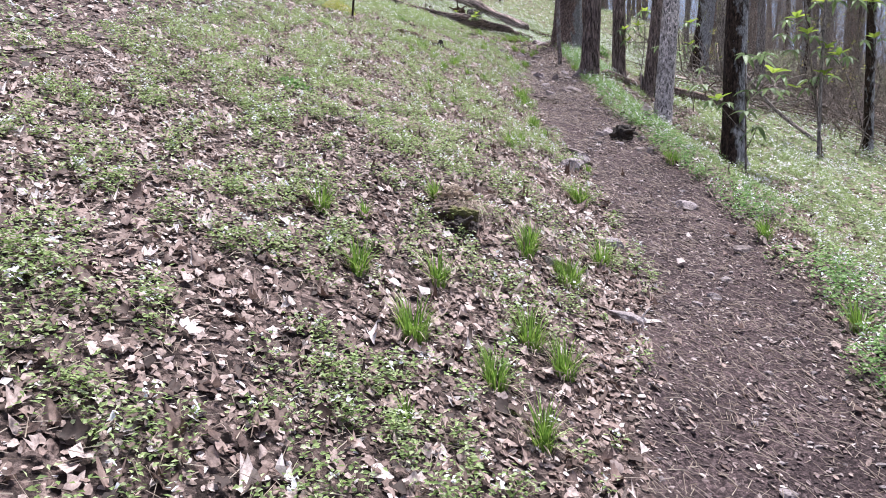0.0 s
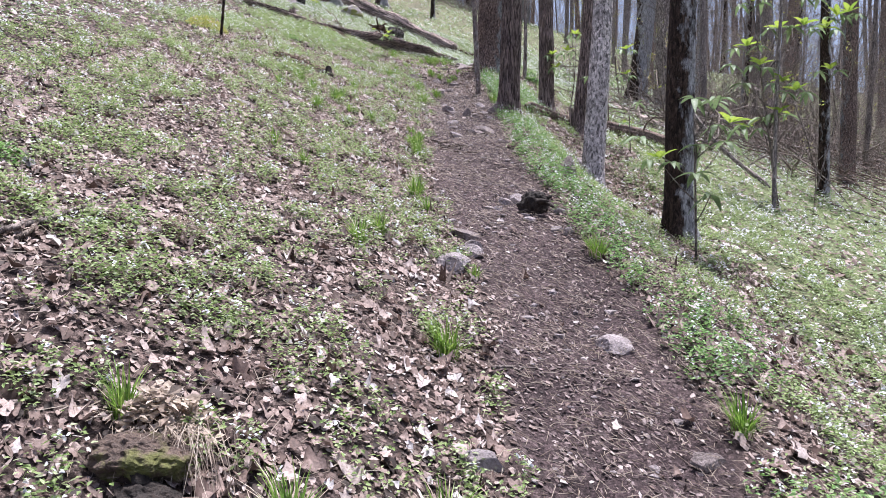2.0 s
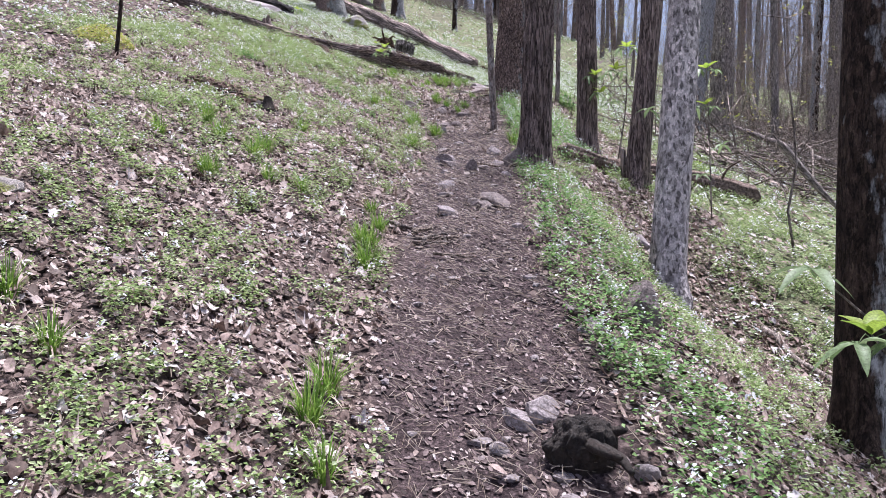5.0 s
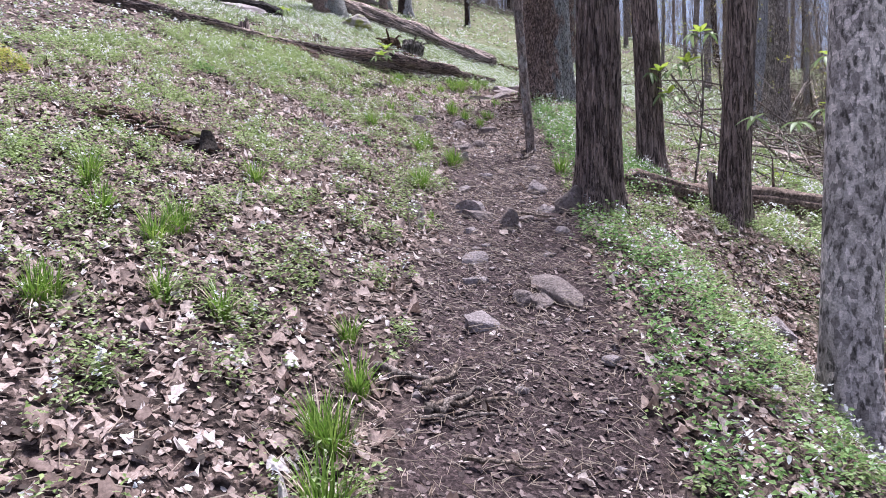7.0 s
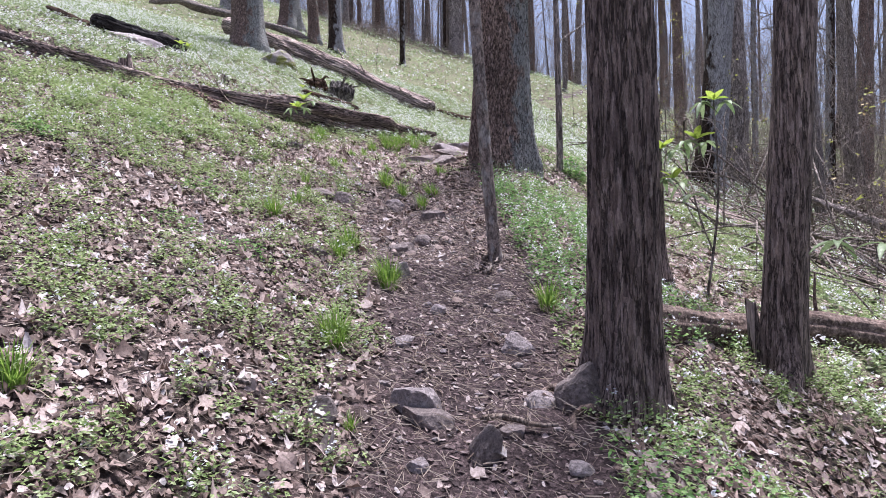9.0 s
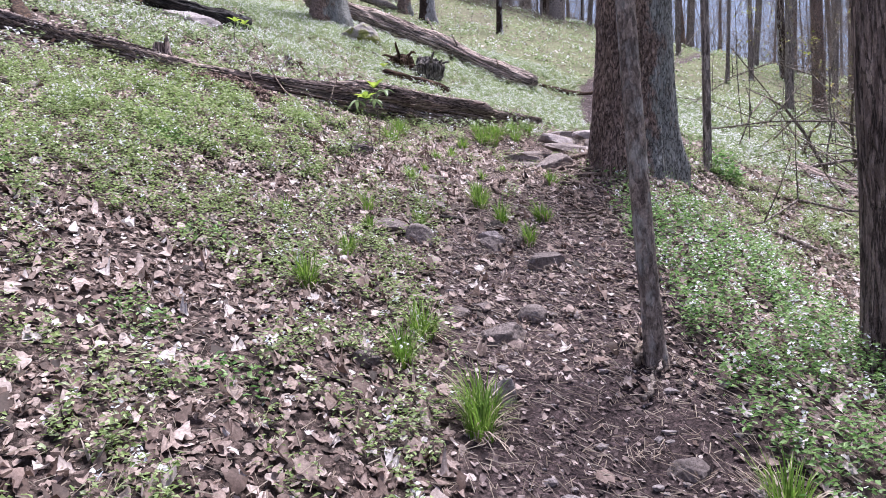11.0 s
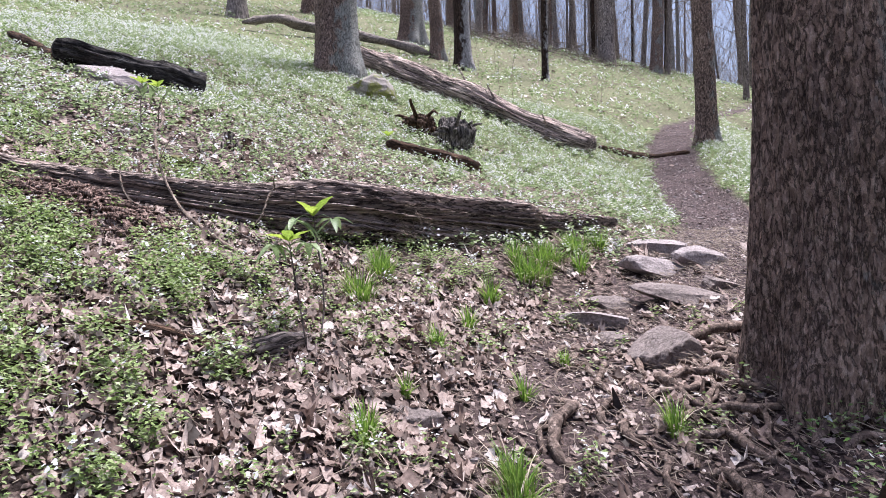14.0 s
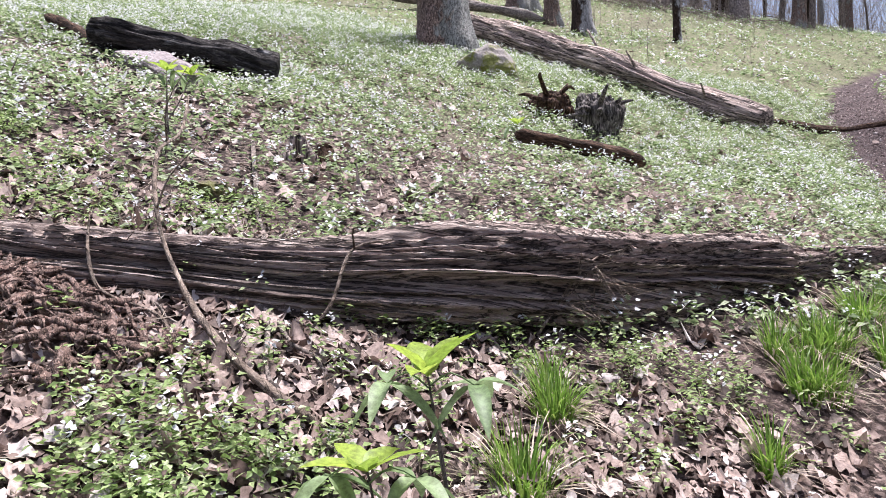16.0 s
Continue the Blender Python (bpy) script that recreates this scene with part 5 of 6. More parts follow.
def buckeye(x, y, tips, seed, label, size=0.12, rad=0.008, trunk_top=None):
    """A slender sapling with a fan of leaves at each tip; tips are (dx, dy, dz, young)."""
    r = np.random.default_rng(seed)
    ob = tagged(new("buckeye_sapling"), label, "sapling", "buckeye saplings")
    ob.location = (x, y, ground_z(x, y) - 0.02)
    top = np.array(max(tips, key=lambda p: p[2])[:3]) if trunk_top is None else np.array(trunk_top)
    stem = curve_points([(0, 0, 0), top * 0.5 + r.normal(0, 0.02, 3), top], 9)
    part("stem", joined("stem", [tube(stem, np.linspace(rad, rad * 0.45, 9), 7, 0.1, seed)], TWIG), ob)
    for dx, dy, dz, young in tips:
        tip = np.array((dx, dy, dz))
        f = np.clip((dz - 0.15) / max(top[2], 0.2), 0.25, 1.0)
        start = stem[int(f * 8 * 0.85)]
        if np.linalg.norm(tip - start) > 0.03:
            mid = (tip + start) / 2 + (0, 0, -0.02)
            part("twig", joined("twig", [tube(curve_points([start, mid, tip], 6), np.linspace(rad * 0.6, rad * 0.3, 6), 5)], TWIG), ob)
        palm_leaf(ob, tip, size, 0.2 if young else 0.5, r, young, 0.7 if young else 0.1)
        if young:
            for side in (-1, 1):
                end = tip + np.array([side * size * 0.55, r.normal(0, 0.25) * size, -0.1 * size])
                part("stalk", joined("stalk", [tube(curve_points([tip - (0, 0, 0.02), (tip + end) / 2 + (0, 0, 0.1 * size), end], 5), np.linspace(0.002, 0.0012, 5), 5)], OLDER), ob)
                palm_leaf(ob, end, size * 0.8, 0.55, r, False, -0.1)


buckeye(2.03, 8.64, ((-0.38, -0.16, 0.86, True), (-0.01, 0.05, 1.00, False), (-0.03, 0.10, 1.41, False), (0.11, -0.15, 1.36, False), (-0.47, 0.14, 1.08, False), (-0.07, -0.15, 0.75, False), (0.04, -0.20, 0.58, False), (0.26, 0.05, 1.20, True), (0.28, 0.20, 1.06, False), (0.18, 0.25, 1.40, False),), 1, "leafy buckeye sapling with drooping fans beside the dark tree", 0.19, 0.012)
buckeye(2.54, 13.75, ((-0.10, 0.00, 1.62, True), (-0.69, -0.06, 1.17, False), (0.13, 0.13, 0.84, False), (-0.13, -0.01, 0.50, False), (-0.28, 0.25, 1.17, False), (-0.10, 0.00, 1.24, True),), 2, "slender buckeye sapling before the lichened tree", 0.15, 0.009)
buckeye(1.82, 15.53, ((-0.05, 0.00, 1.23, True), (-0.22, 0.01, 0.94, True), (0.08, -0.01, 1.52, True), (-0.31, 0.01, 1.16, True), (-0.08, 0.01, 0.81, False),), 3, "bright yellow-green buckeye sapling behind the cedars", 0.16, 0.012)
buckeye(4.58, 13.28, ((-0.52, -0.18, 2.91, True), (-0.06, 0.02, 2.60, True), (-0.45, -0.36, 1.98, True), (-0.50, 0.04, 2.34, True), (-0.06, -0.16, 1.79, True), (0.05, -0.36, 1.63, True), (-0.60, -0.15, 1.75, False), (-0.27, 0.06, 1.31, False), (-0.09, -0.15, 1.35, True), (0.24, -0.09, 2.61, True), (-0.70, 0.05, 2.06, False), (-0.52, -0.13, 1.14, True),), 4, "tall buckeye sapling with bright young leaves downslope", 0.24, 0.02)
buckeye(6.00, 15.30, ((0.15, -0.29, 3.01, True), (-0.18, -0.09, 3.37, True), (-0.11, -0.48, 2.74, True), (0.43, -0.10, 3.12, True), (0.08, -0.26, 2.12, True), (0.91, -0.02, 3.59, True),), 5, "bright-leaved buckeye sapling beside a thin dark tree", 0.25, 0.015)
buckeye(-1.62, 18.05, ((-0.04, 0.04, 0.58, True),), 6, "small buckeye seedling with fresh leaves before the log", 0.15, 0.005)
buckeye(-1.64, 17.97, ((-0.05, -0.08, 0.48, True),), 7, "tiny buckeye seedling in dead leaves before the log", 0.13, 0.0045)
buckeye(-2.64, 22.55, ((0.07, 0.07, 0.19, True),), 8, "small buckeye seedling among wildflowers", 0.13, 0.006)
buckeye(-3.62, 19.81, ((-0.02, 0.00, 0.42, True), (0.06, 0.08, 0.41, True),), 9, "buckeye seedling with bronze leaves beyond the log", 0.1, 0.006)
buckeye(-4.33, 22.24, ((-0.02, 0.00, 0.08, True),), 10, "small buckeye seedling near the charred log", 0.12, 0.006)


# ---- what covers the ground ----
def scatter(n, x0, x1, y0, y1, share, r):
    """n tries, uniform over a stretch of the plan, kept by the given share."""
    x, y = r.uniform(x0, x1, n), r.uniform(y0, y1, n)
    keep = r.random(n) < share(x, y)
    return x[keep], y[keep]


def leafage(x, y, r, size, lift):
    """Dead leaves: folded, curled blades that lie on the slope."""
    n = len(x)
    u, s = np.array([0, 0.15, 0.7, 1.0, 0.75, 0.2]), np.array([0, -0.42, -0.45, 0, 0.45, 0.42])
    tri = ([0, 2, 1], [0, 3, 2], [0, 4, 3], [0, 5, 4])
    ln, yaw, pitch, roll = size * r.uniform(0.55, 1.35, n), r.uniform(0, 6.283, n), r.normal(0.1, 0.34, n), r.normal(0, 0.42, n)
    wd = ln * r.uniform(0.4, 0.8, n)
    uu = u[None] * ln[:, None] * (1 + r.normal(0, 0.1, (n, len(u))))
    ss = s[None] * wd[:, None] * (1 + r.normal(0, 0.16, (n, len(u))))
    ww = np.abs(ss) * r.normal(0.7, 0.8, n)[:, None] + uu * uu / ln[:, None] * r.normal(0.1, 0.9, n)[:, None] + ln[:, None] * r.normal(0, 0.05, (n, len(u)))
    ww, pitch, roll = ww * 0.3, pitch * 0.35, roll * 0.4  # trodden flat
    a = np.stack([np.cos(yaw) * np.cos(pitch), np.sin(yaw) * np.cos(pitch), np.sin(pitch)], 1)
    b = np.stack([-np.sin(yaw), np.cos(yaw), np.zeros(n)], 1)
    c = np.cross(a, b)
    b2 = b * np.cos(roll)[:, None] + c * np.sin(roll)[:, None]
    c2 = np.cross(a, b2)
    off = uu[:, :, None] * a[:, None] + ss[:, :, None] * b2[:, None] + ww[:, :, None] * c2[:, None]
    off -= off.mean(1, keepdims=True) * 0.8
    off[:, :, 2] += -0.2836 * off[:, :, 0] + 0.3088 * off[:, :, 1]
    z = height(x, y) + lift + r.uniform(0, 0.03, n) * (size > 0.03)
    v = (np.stack([x, y, z], 1)[:, None] + off).reshape(-1, 3)
    k = (np.arange(n) * len(u))[:, None]
    t = np.concatenate([k + f for f in tri])
    return v, t


def off_trail(x, y):
    return 1 - trail_share(x, y)


def lush(x, y):
    """How green the ground is: patches on the near slope, a meadow past the log and downhill, a bank along the trail."""
    d = x - trail_x(y)
    n = noise2(x, y, 0.55, 41, 3)
    n2 = noise2(x, y, 1.9, 43, 2)
    base = smooth(0.44, 0.6, 0.6 * n + 0.4 * n2)
    past_log = smooth(0.0, 1.2, y - 20.6 - 0.75 * np.maximum(-2.2, x) - 0.3) * smooth(-6.5, -5.5, -np.abs(x + 2.5))
    past = smooth(19.4, 21.2, y - 0.25 * x * (x < 0) * -1)
    down = smooth(1.2, 4.0, d) * 0.7
    log_side = smooth(15.2, 17.4, y - 0.3 * (x + 2.0)) * (0.24 + 0.42 * smooth(0.4, 0.58, n)) * smooth(0.5, 1.0, -d)
    bank = smooth(0.42, 0.55, d) * (1 - smooth(0.9, 1.35, d)) * smooth(0.3, 0.5, noise2(x, y, 1.1, 47, 2) + 0.12)
    return np.clip(np.maximum.reduce([0.3 + 0.42 * base, past * (0.3 + 0.75 * smooth(0.38, 0.56, 0.5 * n + 0.5 * n2)), down * (0.6 + 0.8 * n), bank, log_side]), 0, 1) * np.clip(off_trail(x, y) * 1.2 - 0.15, 0, 1) * (1 - 0.9 * np.exp(-(((x + 0.35) / 0.55) ** 2) - ((y - 19.2) / 0.9) ** 2))


def broad_leaves(x, y, r, size, flat=1.0):
    """Whole fallen leaves: broad lobed blades about a midrib, curled at the rim, that lie on the slope."""
    n = len(x)
    u = np.array([0, 0.3, 0.62, 1.0, 0.1, 0.3, 0.5, 0.66, 0.88, 0.1, 0.3, 0.5, 0.66, 0.88])
    s = np.array([0, 0, 0, 0, 0.26, 0.5, 0.3, 0.46, 0.2, -0.26, -0.5, -0.3, -0.46, -0.2])
    tri = ([0, 1, 4], [4, 1, 5], [5, 1, 6], [6, 1, 2], [6, 2, 7], [7, 2, 8], [8, 2, 3], [0, 9, 1], [9, 10, 1], [10, 11, 1], [11, 2, 1], [11, 12, 2], [12, 13, 2], [13, 3, 2])
    ln, yaw = size * (0.5 + 1.1 * r.random(n) ** 2), r.uniform(0, 6.283, n)
    pitch, roll = r.normal(0.05, 0.22, n) * flat, r.normal(0, 0.26, n) * flat
    wd = ln * r.uniform(0.55, 1.05, n)
    lobe = np.where(np.isin(np.arange(len(u)), (6, 11)), r.uniform(0.7, 1.7, n)[:, None], 1.0)
    uu = u[None] * ln[:, None] * (1 + r.normal(0, 0.07, (n, len(u))))
    ss = s[None] * lobe * wd[:, None] * (1 + r.normal(0, 0.24, (n, len(u))))
    cup = r.normal(0.9, 1.5, n)[:, None] / ln[:, None]
    ww = flat * (ss * ss * cup + np.abs(ss) * r.normal(0.1, 0.2, n)[:, None] + uu * uu / ln[:, None] * r.normal(0.0, 0.22, n)[:, None] + ln[:, None] * r.normal(0, 0.07, (n, len(u))))
    a = np.stack([np.cos(yaw) * np.cos(pitch), np.sin(yaw) * np.cos(pitch), np.sin(pitch)], 1)
    b = np.stack([-np.sin(yaw), np.cos(yaw), np.zeros(n)], 1)
    c = np.cross(a, b)
    b2 = b * np.cos(roll)[:, None] + c * np.sin(roll)[:, None]
    c2 = np.cross(a, b2)
    off = uu[:, :, None] * a[:, None] + ss[:, :, None] * b2[:, None] + ww[:, :, None] * c2[:, None]
    off -= off.mean(1, keepdims=True)
    off[:, :, 2] += -0.2836 * off[:, :, 0] + 0.3088 * off[:, :, 1]
    z = height(x, y) + 0.012 + r.uniform(0, 0.03, n)
    v = (np.stack([x, y, z], 1)[:, None] + off).reshape(-1, 3)
    k = (np.arange(n) * len(u))[:, None]
    return v, np.concatenate([k + f for f in tri])


def litter():
    r = np.random.default_rng(201)
    cover = lambda x, y: np.clip(1.12 - 0.45 * lush(x, y), 0, 1) * (0.02 + 0.3 * smooth(14.2, 15.6, y) * (y < 21.0) + 0.68 * off_trail(x, y) ** 2 + 0.3 * off_trail(x, y) * (y < 14.2))
    vs, ts, at = [], [], 0
    for n, x0, x1, y0, y1, size in ((19000, -3.7, 2.6, 1.0, 9.0, 0.046), (31000, -3.9, 2.6, 9.0, 19.4, 0.046), (9000, -6, 6, 19.4, 25.0, 0.06), (3500, -3.3, -0.8, 16.8, 19.3, 0.05)):
        x, y = scatter(n, x0, x1, y0, y1, cover, r)
        v, t = broad_leaves(x, y, r, size)
        vs.append(v), ts.append(t + at)
        at += len(v)
    for n, x0, x1, y0, y1, size in ((60000, -3.6, 2.4, 1.0, 9.0, 0.03), (72000, -3.9, 2.6, 9.0, 19.4, 0.03), (13000, 2.4, 10.0, 5.0, 22.0, 0.075), (14000, -10, -3.6, 2.0, 24.0, 0.075), (8000, -14, 14, 25.0, 46.0, 0.1), (7000, -6, 5, -6.0, 1.0, 0.075)):
        x, y = scatter(n, x0, x1, y0, y1, cover, r)
        v, t = leafage(x, y, r, size, 0.009)
        vs.append(v), ts.append(t + at)
        at += len(v)
    tagged(new("leaf_litter", build("leaf_litter", np.vstack(vs), [(np.vstack(ts), 0)], DEAD)), "curled dry brown and grey leaves covering the forest floor", "leaf litter", kind="stuff")
    x, y = scatter(170000, -1.6, 3.0, 1.5, 36.0, lambda x, y: 0.05 + 0.9 * trail_share(x, y), r)
    v, t = leafage(x, y, r, 0.024, 0.004)
    tagged(new("trail_mulch", build("trail_mulch", v, [(t, 0)], CHIP, False)), "crumbled leaf bits and bark chips on the dirt trail", "mulch", kind="stuff")


def needles():
    """Fine dry twigs and straw strewn over trail and slope."""
    r = np.random.default_rng(205)
    x, y = scatter(130000, -3.6, 2.6, 1.5, 22.5, lambda x, y: 0.33 + 0.4 * trail_share(x, y), r)
    n = len(x)
    a, ln, w = r.uniform(0, 6.283, n), r.uniform(0.02, 0.085, n), r.uniform(0.0008, 0.002, n)
    d = np.stack([np.cos(a), np.sin(a), -0.2836 * np.cos(a) + 0.3088 * np.sin(a) + r.normal(0, 0.1, n)], 1)
    s = np.stack([-np.sin(a), np.cos(a), 0.2836 * np.sin(a) + 0.3088 * np.cos(a)], 1)
    p = np.stack([x, y, height(x, y) + 0.02 + r.uniform(0, 0.02, n)], 1)
    up = np.array([0, 0, 1.0])
    e0, e1 = p, p + d * ln[:, None]
    v = np.stack([e0 + s * w[:, None], e0 - s * w[:, None], e0 + up * w[:, None] * 1.6, e1 + s * w[:, None] * 0.6, e1 - s * w[:, None] * 0.6, e1 + up * w[:, None]], 1).reshape(-1, 3)
    k = (np.arange(n) * 6)[:, None]
    q = np.concatenate([k + f for f in ([0, 2, 5, 3], [2, 1, 4, 5])])
    tagged(new("fine_twigs", build("fine_twigs", v, [(q, 0)], STRAW, False)), "fine dry twigs and straw strewn over the ground", "twigs", kind="stuff")


def pebbles():
    r = np.random.default_rng(207)
    x, y = scatter(6500, -1.4, 1.8, 1.5, 28.0, lambda x, y: 0.8 * trail_share(x, y), r)
    bm = bmesh.new()
    bmesh.ops.create_icosphere(bm, subdivisions=1, radius=1.0)
    base, tri = np.array([v.co for v in bm.verts]), np.array([[v.index for v in f.verts] for f in bm.faces])
    bm.free()
    n, m = len(x), len(base)
    size = 0.007 + 0.028 * r.random(n) ** 3.5
    v = base[None] * (1 + r.normal(0, 0.2, (n, m, 1))) * (size[:, None] * np.array([1.0, 0.8, 0.5]) * r.uniform(0.7, 1.3, (n, 3)))[:, None]
    a = r.uniform(0, 6.28, n)
    rot = np.stack([v[:, :, 0] * np.cos(a)[:, None] - v[:, :, 1] * np.sin(a)[:, None], v[:, :, 0] * np.sin(a)[:, None] + v[:, :, 1] * np.cos(a)[:, None], v[:, :, 2]], 2)
    rot += np.stack([x, y, height(x, y) + 0.003], 1)[:, None]
    f = (tri[None] + (np.arange(n) * m)[:, None, None]).reshape(-1, 3)
    tagged(new("pebbles", build("pebbles", rot.reshape(-1, 3), [(f, 0)], STONE_PALE, False)), "small grey pebbles scattered on the dirt trail", "pebbles", kind="stuff")


def herbs(name, label, n, box, share, r, mat, leaves, size, reach, tall, bloom, petal):
    """Low herbs: each a cluster of small leaves, some topped with white flowers."""
    x, y = scatter(n, *box, share, r)
    n = len(x)
    vigour = r.uniform(0.55, 1.3, n)
    k = np.repeat(np.arange(n), leaves)
    a, d = r.uniform(0, 6.283, len(k)), reach * np.sqrt(r.random(len(k))) * vigour[k]
    h = tall * vigour[k] * r.random(len(k)) ** 0.8
    px, py = x[k] + d * np.cos(a), y[k] + d * np.sin(a)
    pos = np.stack([px, py, height(px, py) + 0.01 + h], 1)
    v, q = flakes(pos, r, size, size * 0.55, -0.25, 0.7)
    f = np.repeat(np.nonzero(r.random(n) < bloom[0])[0], bloom[1])
    a, d = r.uniform(0, 6.283, len(f)), 0.4 * reach * np.sqrt(r.random(len(f))) * vigour[f]
    px, py = x[f] + d * np.cos(a), y[f] + d * np.sin(a)
    c = np.stack([px, py, height(px, py) + 0.015 + tall * vigour[f] * r.uniform(0.75, 1.2, len(f))], 1)
    ang = np.linspace(0, 6.283, 6, endpoint=False)
    rad = petal * r.uniform(0.6, 1.25, (len(f), 1)) * np.where(np.arange(6) % 2, 0.75, 1.0)[None]
    tilt = r.normal(0, 0.45, (len(f), 2))
    ox, oy = rad * np.cos(ang), rad * np.sin(ang)
    ring = np.stack([ox, oy, ox * tilt[:, :1] + oy * tilt[:, 1:] + 0.2 * rad], 2) + c[:, None]
    pv = ring.reshape(-1, 3)
    base = len(v) + (np.arange(len(f)) * 6)[:, None]
    pt = base + np.arange(6)
    tagged(new(name, build(name, np.vstack([v, pv]), [(q, 0), (pt, 1)], [mat, PETAL], False)), label, "wildflowers", kind="stuff")


def meadow():
    r = np.random.default_rng(211)
    near = lambda x, y: 1.9 * lush(x, y) * (1 - bank_share(x, y)) * smooth(0.42, 0.62, noise2(x, y, 4.2, 91, 2))
    herbs("ground_herbs", "low green herbs with small white flowers among dead leaves", 38000, (-4.4, 3.8, 1.0, 19.5), near, r, HERB, 22, 0.024, 0.055, 0.095, (0.22, 8), 0.0075)
    herbs("ground_herbs", "patches of fresh green herbs on dead leaves before the long log", 4500, (-4.6, 0.2, 13.0, 19.6), lambda x, y: 0.75 * smooth(0.3, 0.7, lush(x, y)), r, HERB, 24, 0.022, 0.055, 0.1, (0.2, 7), 0.0075)
    herbs("ground_herbs", "fresh green herbs thick in the litter below the log", 1700, (-3.8, -1.75, 16.4, 18.4), lambda x, y: smooth(0.45, 0.62, noise2(x, y, 5.0, 95, 2)), r, HERB, 24, 0.027, 0.06, 0.11, (0.12, 8), 0.0075)
    herbs("wildflowers", "dense bank of white-flowered green herbs along the trail", 9000, (-0.6, 3.0, 1.5, 21.0), bank_share, r, LUSH, 26, 0.028, 0.075, 0.16, (0.4, 11), 0.007)
    herbs("wildflowers", "meadow of white wildflowers behind the long log", 20000, (-9.0, 3.0, 18.9, 30.0), lambda x, y: lush(x, y) * (y > 19.0 + 0.55 * np.clip(x + 2.6, 0, 2.4)), r, MEADOW, 11, 0.042, 0.085, 0.1, (0.6, 8), 0.0088)
    herbs("slope_herbs", "green herbs with white flowers covering the lower slope", 24000, (2.0, 17.0, 4.0, 34.0), lush, r, MEADOW, 7, 0.05, 0.095, 0.09, (0.6, 5), 0.0135)
    herbs("slope_herbs", "green herbs with white flowers covering the upper slope", 10000, (-12.0, -4.2, 3.0, 30.0), lush, r, MEADOW, 8, 0.05, 0.1, 0.09, (0.5, 5), 0.0155)
    herbs("slope_herbs", "green herbs covering the far slope below the crest", 9000, (-18.0, 18.0, 30.0, 56.0), lambda x, y: (0.4 + 0.55 * smooth(0.42, 0.6, noise2(x, y, 0.3, 61, 4))) * off_trail(x, y), r, MEADOW, 8, 0.085, 0.16, 0.14, (0.4, 4), 0.024)


def bank_share(x, y):
    d = x - trail_x(y)
    wild = noise2(x, y, 1.3, 53, 2)
    edge = smooth(0.4, 0.52, d + 0.1 * (wild - 0.5)) * (1 - smooth(0.75, 1.15, d + 0.4 * (wild - 0.5) - 0.6 * smooth(13.8, 14.6, y)))
    gap = smooth(12.4, 12.7, y) * (1 - smooth(13.6, 13.9, y))
    return edge * np.maximum(smooth(0.28, 0.46, wild), 0.9 * smooth(13.8, 14.4, y)) * (1 - gap) * (1 - 0.9 * smooth(16.9, 17.5, y))


TUFTS = [0]


def tuft(x, y, wide):
    """A clump of fresh grass blades over a skirt of dry ones."""
    TUFTS[0] += 1
    r = np.random.default_rng(5000 + TUFTS[0])
    n = int(np.clip(760 * wide, 60, 230))
    a, lean = r.uniform(0, 6.283, n), r.uniform(0.1, 0.9, n)
    dry = r.random(n) < 0.2
    lean = np.where(dry, r.uniform(0.9, 1.5, n), lean)
    tall = min(wide, 0.14) * r.uniform(0.55, 1.2, n) * 1.25
    o = np.stack([np.cos(a), np.sin(a), np.zeros(n)], 1) * (wide * 0.28 * np.sqrt(r.random(n)))[:, None]
    out = np.stack([np.cos(a + r.normal(0, 0.5, n)), np.sin(a), np.zeros(n)], 1)
    side = np.stack([-np.sin(a), np.cos(a), np.zeros(n)], 1) * r.uniform(0.002, 0.0042, n)[:, None]
    rows = []
    for s, w in ((0.0, 1.0), (0.4, 0.9), (0.75, 0.6), (1.0, 0.12)):
        up = np.stack([np.zeros(n), np.zeros(n), tall * s * (1 - 0.4 * lean * s)], 1)
        c = o + out * (tall * lean * 0.75 * s * s)[:, None] + up
        c[:, 2] += -0.2836 * c[:, 0] + 0.3088 * c[:, 1]
        rows += [c - side * w, c + side * w]
    v = np.stack(rows, 1).reshape(-1, 3)
    k = (np.arange(n) * 8)[:, None]
    q = np.concatenate([k + f for f in ([0, 1, 3, 2], [2, 3, 5, 4], [4, 5, 7, 6])])
    slot = np.tile(dry.astype(int), 3)
    me = build("grass_tuft", v, [(q[slot == 0], 0), (q[slot == 1], 1)], [BLADE, STRAW], False)
    ob = tagged(new("grass_tuft", me), "tuft of fresh green grass with dry blades at its foot", "grass tuft", "grass tufts")
    ob.location = (x, y, ground_z(x, y) - 0.01)


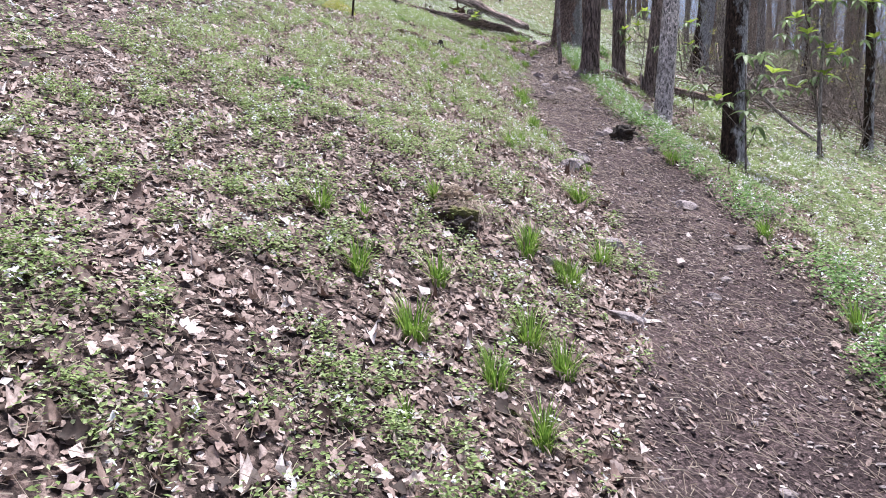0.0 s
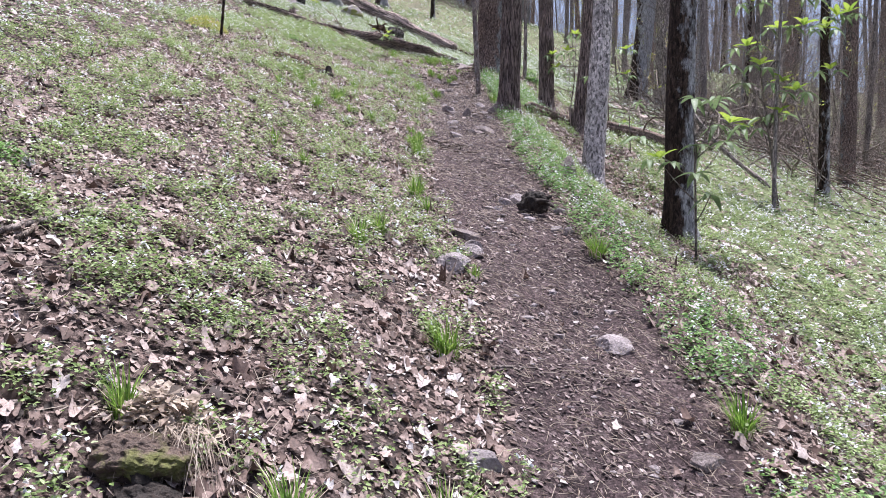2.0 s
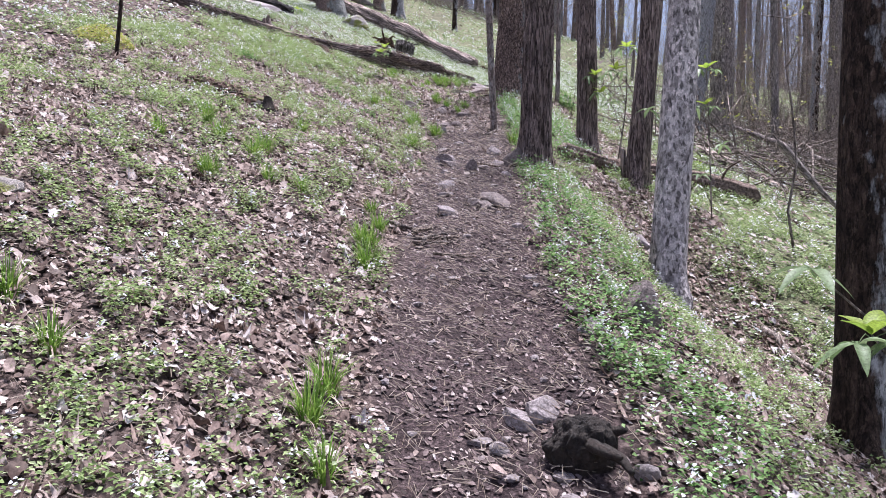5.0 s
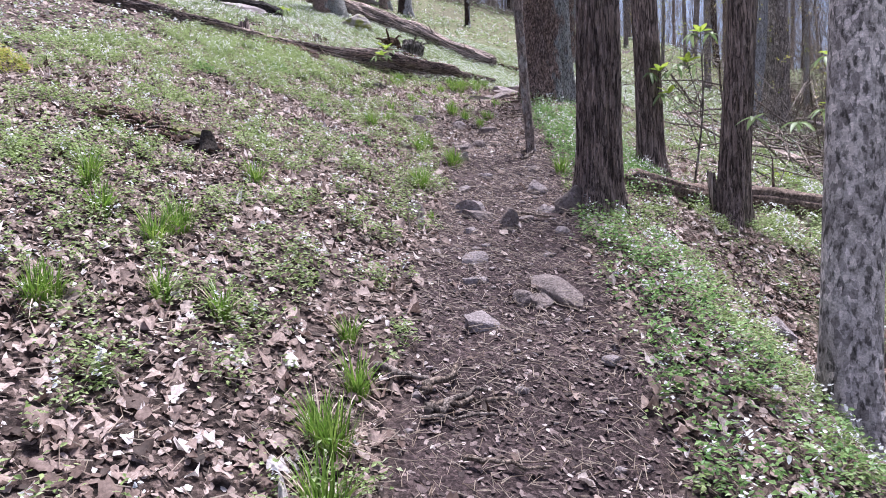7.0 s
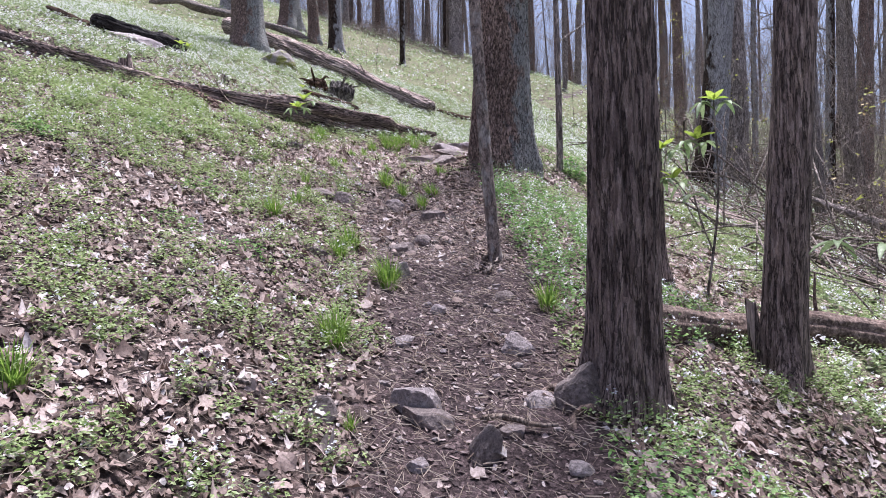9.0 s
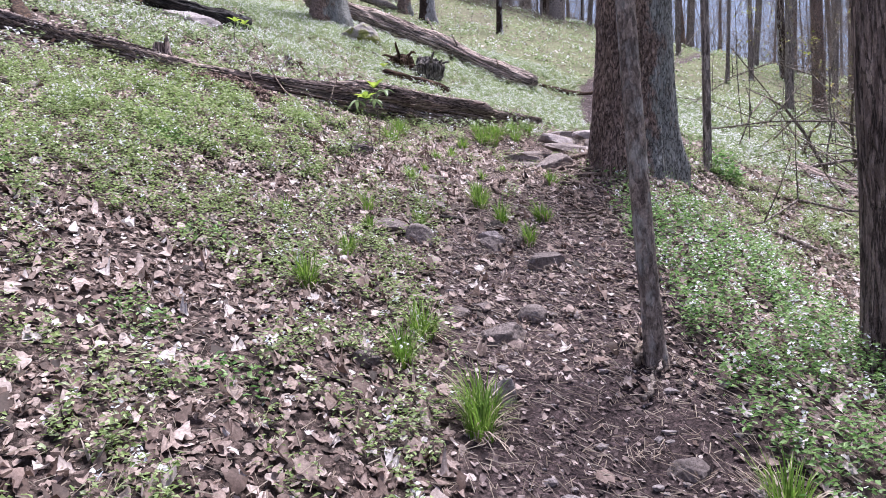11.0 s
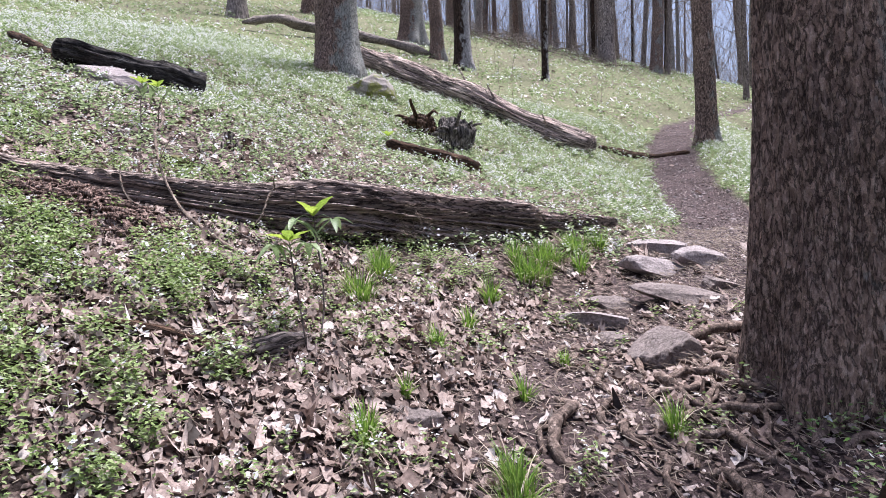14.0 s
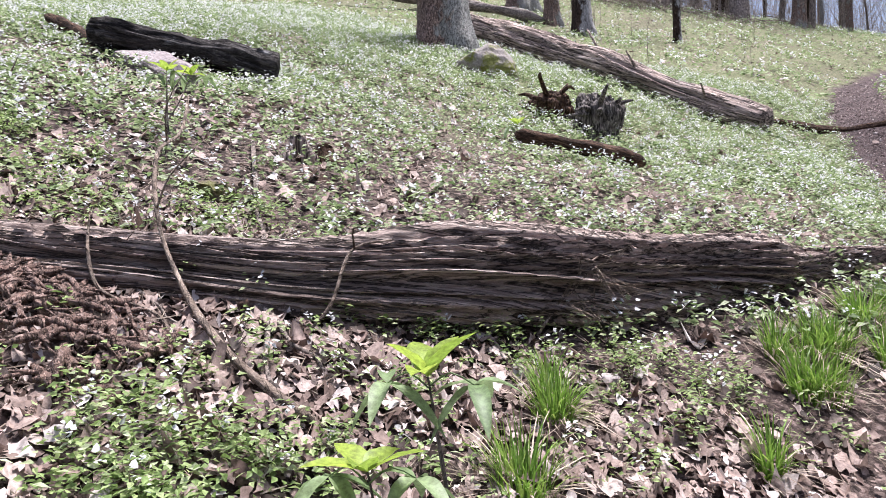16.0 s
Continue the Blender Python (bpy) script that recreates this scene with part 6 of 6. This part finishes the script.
def grass_skirt(x, y, wide, top, seed):
    """Long dry blades that hang from the brow of a hump."""
    r = np.random.default_rng(seed)
    n = 150
    px, py = wide * r.normal(0, 0.3, n), 0.5 * wide * r.normal(0, 0.3, n)
    a, ln = r.normal(-1.0, 0.8, n), r.uniform(0.08, 0.24, n)
    out = np.stack([np.cos(a), np.sin(a), np.zeros(n)], 1)
    side = np.stack([-np.sin(a), np.cos(a), np.zeros(n)], 1) * 0.0013
    rows = []
    for s, w in ((0.0, 1.0), (0.35, 1.0), (0.7, 0.8), (1.0, 0.2)):
        c = np.stack([px, py, top * r.uniform(0.55, 1.0, n)], 1) + out * (ln * 0.75 * s)[:, None]
        c[:, 2] += 0.04 * s - (top + 0.1) * s * s
        rows += [c - side * w, c + side * w]
    v = np.stack(rows, 1).reshape(-1, 3)
    k = (np.arange(n) * 8)[:, None]
    q = np.concatenate([k + f for f in ([0, 1, 3, 2], [2, 3, 5, 4], [4, 5, 7, 6])])
    ob = tagged(new("dry_grass", build("dry_grass", v, [(q, 0)], STRAW, False)), "long dry straw-coloured grass hanging over a hollow", "dry grass")
    ob.location = (x, y, ground_z(x, y))


grass_skirt(-0.78, 4.48, 0.22, 0.12, 771)
litter()
needles()
pebbles()
meadow()
tuft(-1.47, 3.81, 0.15)
tuft(-1.27, 3.95, 0.09)
tuft(-0.96, 4.57, 0.13)
tuft(-0.82, 3.54, 0.15)
tuft(-1.17, 3.37, 0.15)
tuft(-0.85, 2.98, 0.24)
tuft(-0.16, 4.11, 0.24)
tuft(0.06, 4.63, 0.17)
tuft(-0.40, 4.18, 0.15)
tuft(-0.37, 3.29, 0.20)
tuft(-0.23, 3.17, 0.17)
tuft(-0.51, 2.83, 0.15)
tuft(-0.33, 2.60, 0.14)
tuft(0.01, 5.83, 0.22)
tuft(1.25, 5.37, 0.16)
tuft(1.29, 3.96, 0.17)
tuft(-0.79, 2.43, 0.07)
tuft(-0.37, 4.33, 0.15)
tuft(0.98, 7.33, 0.23)
tuft(-1.51, 11.18, 0.21)
tuft(-1.49, 8.36, 0.13)
tuft(-1.20, 8.17, 0.12)
tuft(-0.33, 8.31, 0.16)
tuft(-0.21, 8.05, 0.12)
tuft(-0.54, 6.70, 0.15)
tuft(-0.42, 9.92, 0.23)
tuft(0.15, 6.86, 0.09)
tuft(-0.46, 7.02, 0.13)
tuft(-2.07, 10.80, 0.13)
tuft(-0.32, 8.54, 0.16)
tuft(-1.49, 11.36, 0.22)
tuft(-1.56, 10.49, 0.13)
tuft(-1.25, 10.70, 0.12)
tuft(-1.01, 10.69, 0.12)
tuft(-0.46, 10.53, 0.14)
tuft(-0.46, 10.19, 0.19)
tuft(-2.00, 11.48, 0.16)
tuft(-0.45, 14.57, 0.20)
tuft(-0.61, 13.45, 0.21)
tuft(-0.57, 10.89, 0.11)
tuft(-1.81, 11.25, 0.15)
tuft(-0.44, 14.45, 0.20)
tuft(-0.76, 15.09, 0.19)
tuft(-1.29, 15.13, 0.19)
tuft(-0.45, 12.77, 0.06)
tuft(0.46, 14.04, 0.21)
tuft(-0.79, 14.82, 0.15)
tuft(-0.70, 17.44, 0.16)
tuft(-1.62, 18.63, 0.27)
tuft(-0.32, 16.58, 0.13)
tuft(-1.24, 15.64, 0.07)
tuft(-0.69, 17.28, 0.18)
tuft(-1.23, 17.45, 0.11)
tuft(-1.03, 16.66, 0.10)
tuft(-1.74, 16.12, 0.10)
tuft(-0.52, 16.96, 0.14)
tuft(-0.21, 17.04, 0.11)
tuft(-1.33, 16.49, 0.12)
tuft(-0.80, 19.94, 0.30)
tuft(-1.62, 18.97, 0.17)
tuft(-0.82, 19.72, 0.37)
tuft(-1.61, 19.04, 0.15)
tuft(-1.08, 18.71, 0.11)
tuft(-1.17, 18.37, 0.10)
tuft(-1.04, 19.08, 0.08)
tuft(-0.57, 20.35, 0.29)
tuft(-1.66, 19.13, 0.12)
for _x, _y, _w in ((-0.72, 20.0, 0.2), (-0.88, 19.63, 0.2), (-0.6, 20.3, 0.2), (-1.02, 19.12, 0.14), (-1.6, 18.98, 0.14), (-0.95, 19.8, 0.16), (-0.55, 20.05, 0.14), (-0.42, 20.6, 0.2), (-0.74, 17.51, 0.13), (-0.26, 17.06, 0.12), (-1.26, 16.22, 0.09), (-1.26, 15.71, 0.11), (-1.24, 17.51, 0.1), (-1.19, 17.87, 0.08), (-1.15, 18.33, 0.08), (-0.6, 18.58, 0.08), (-0.17, 17.9, 0.12), (-0.75, 18.14, 0.09), (-0.61, 13.57, 0.16), (-0.79, 14.81, 0.1), (-1.47, 12.35, 0.14), (-1.58, 10.43, 0.14), (-0.51, 10.21, 0.16), (-2.07, 11.6, 0.15)):
    tuft(_x, _y, _w)
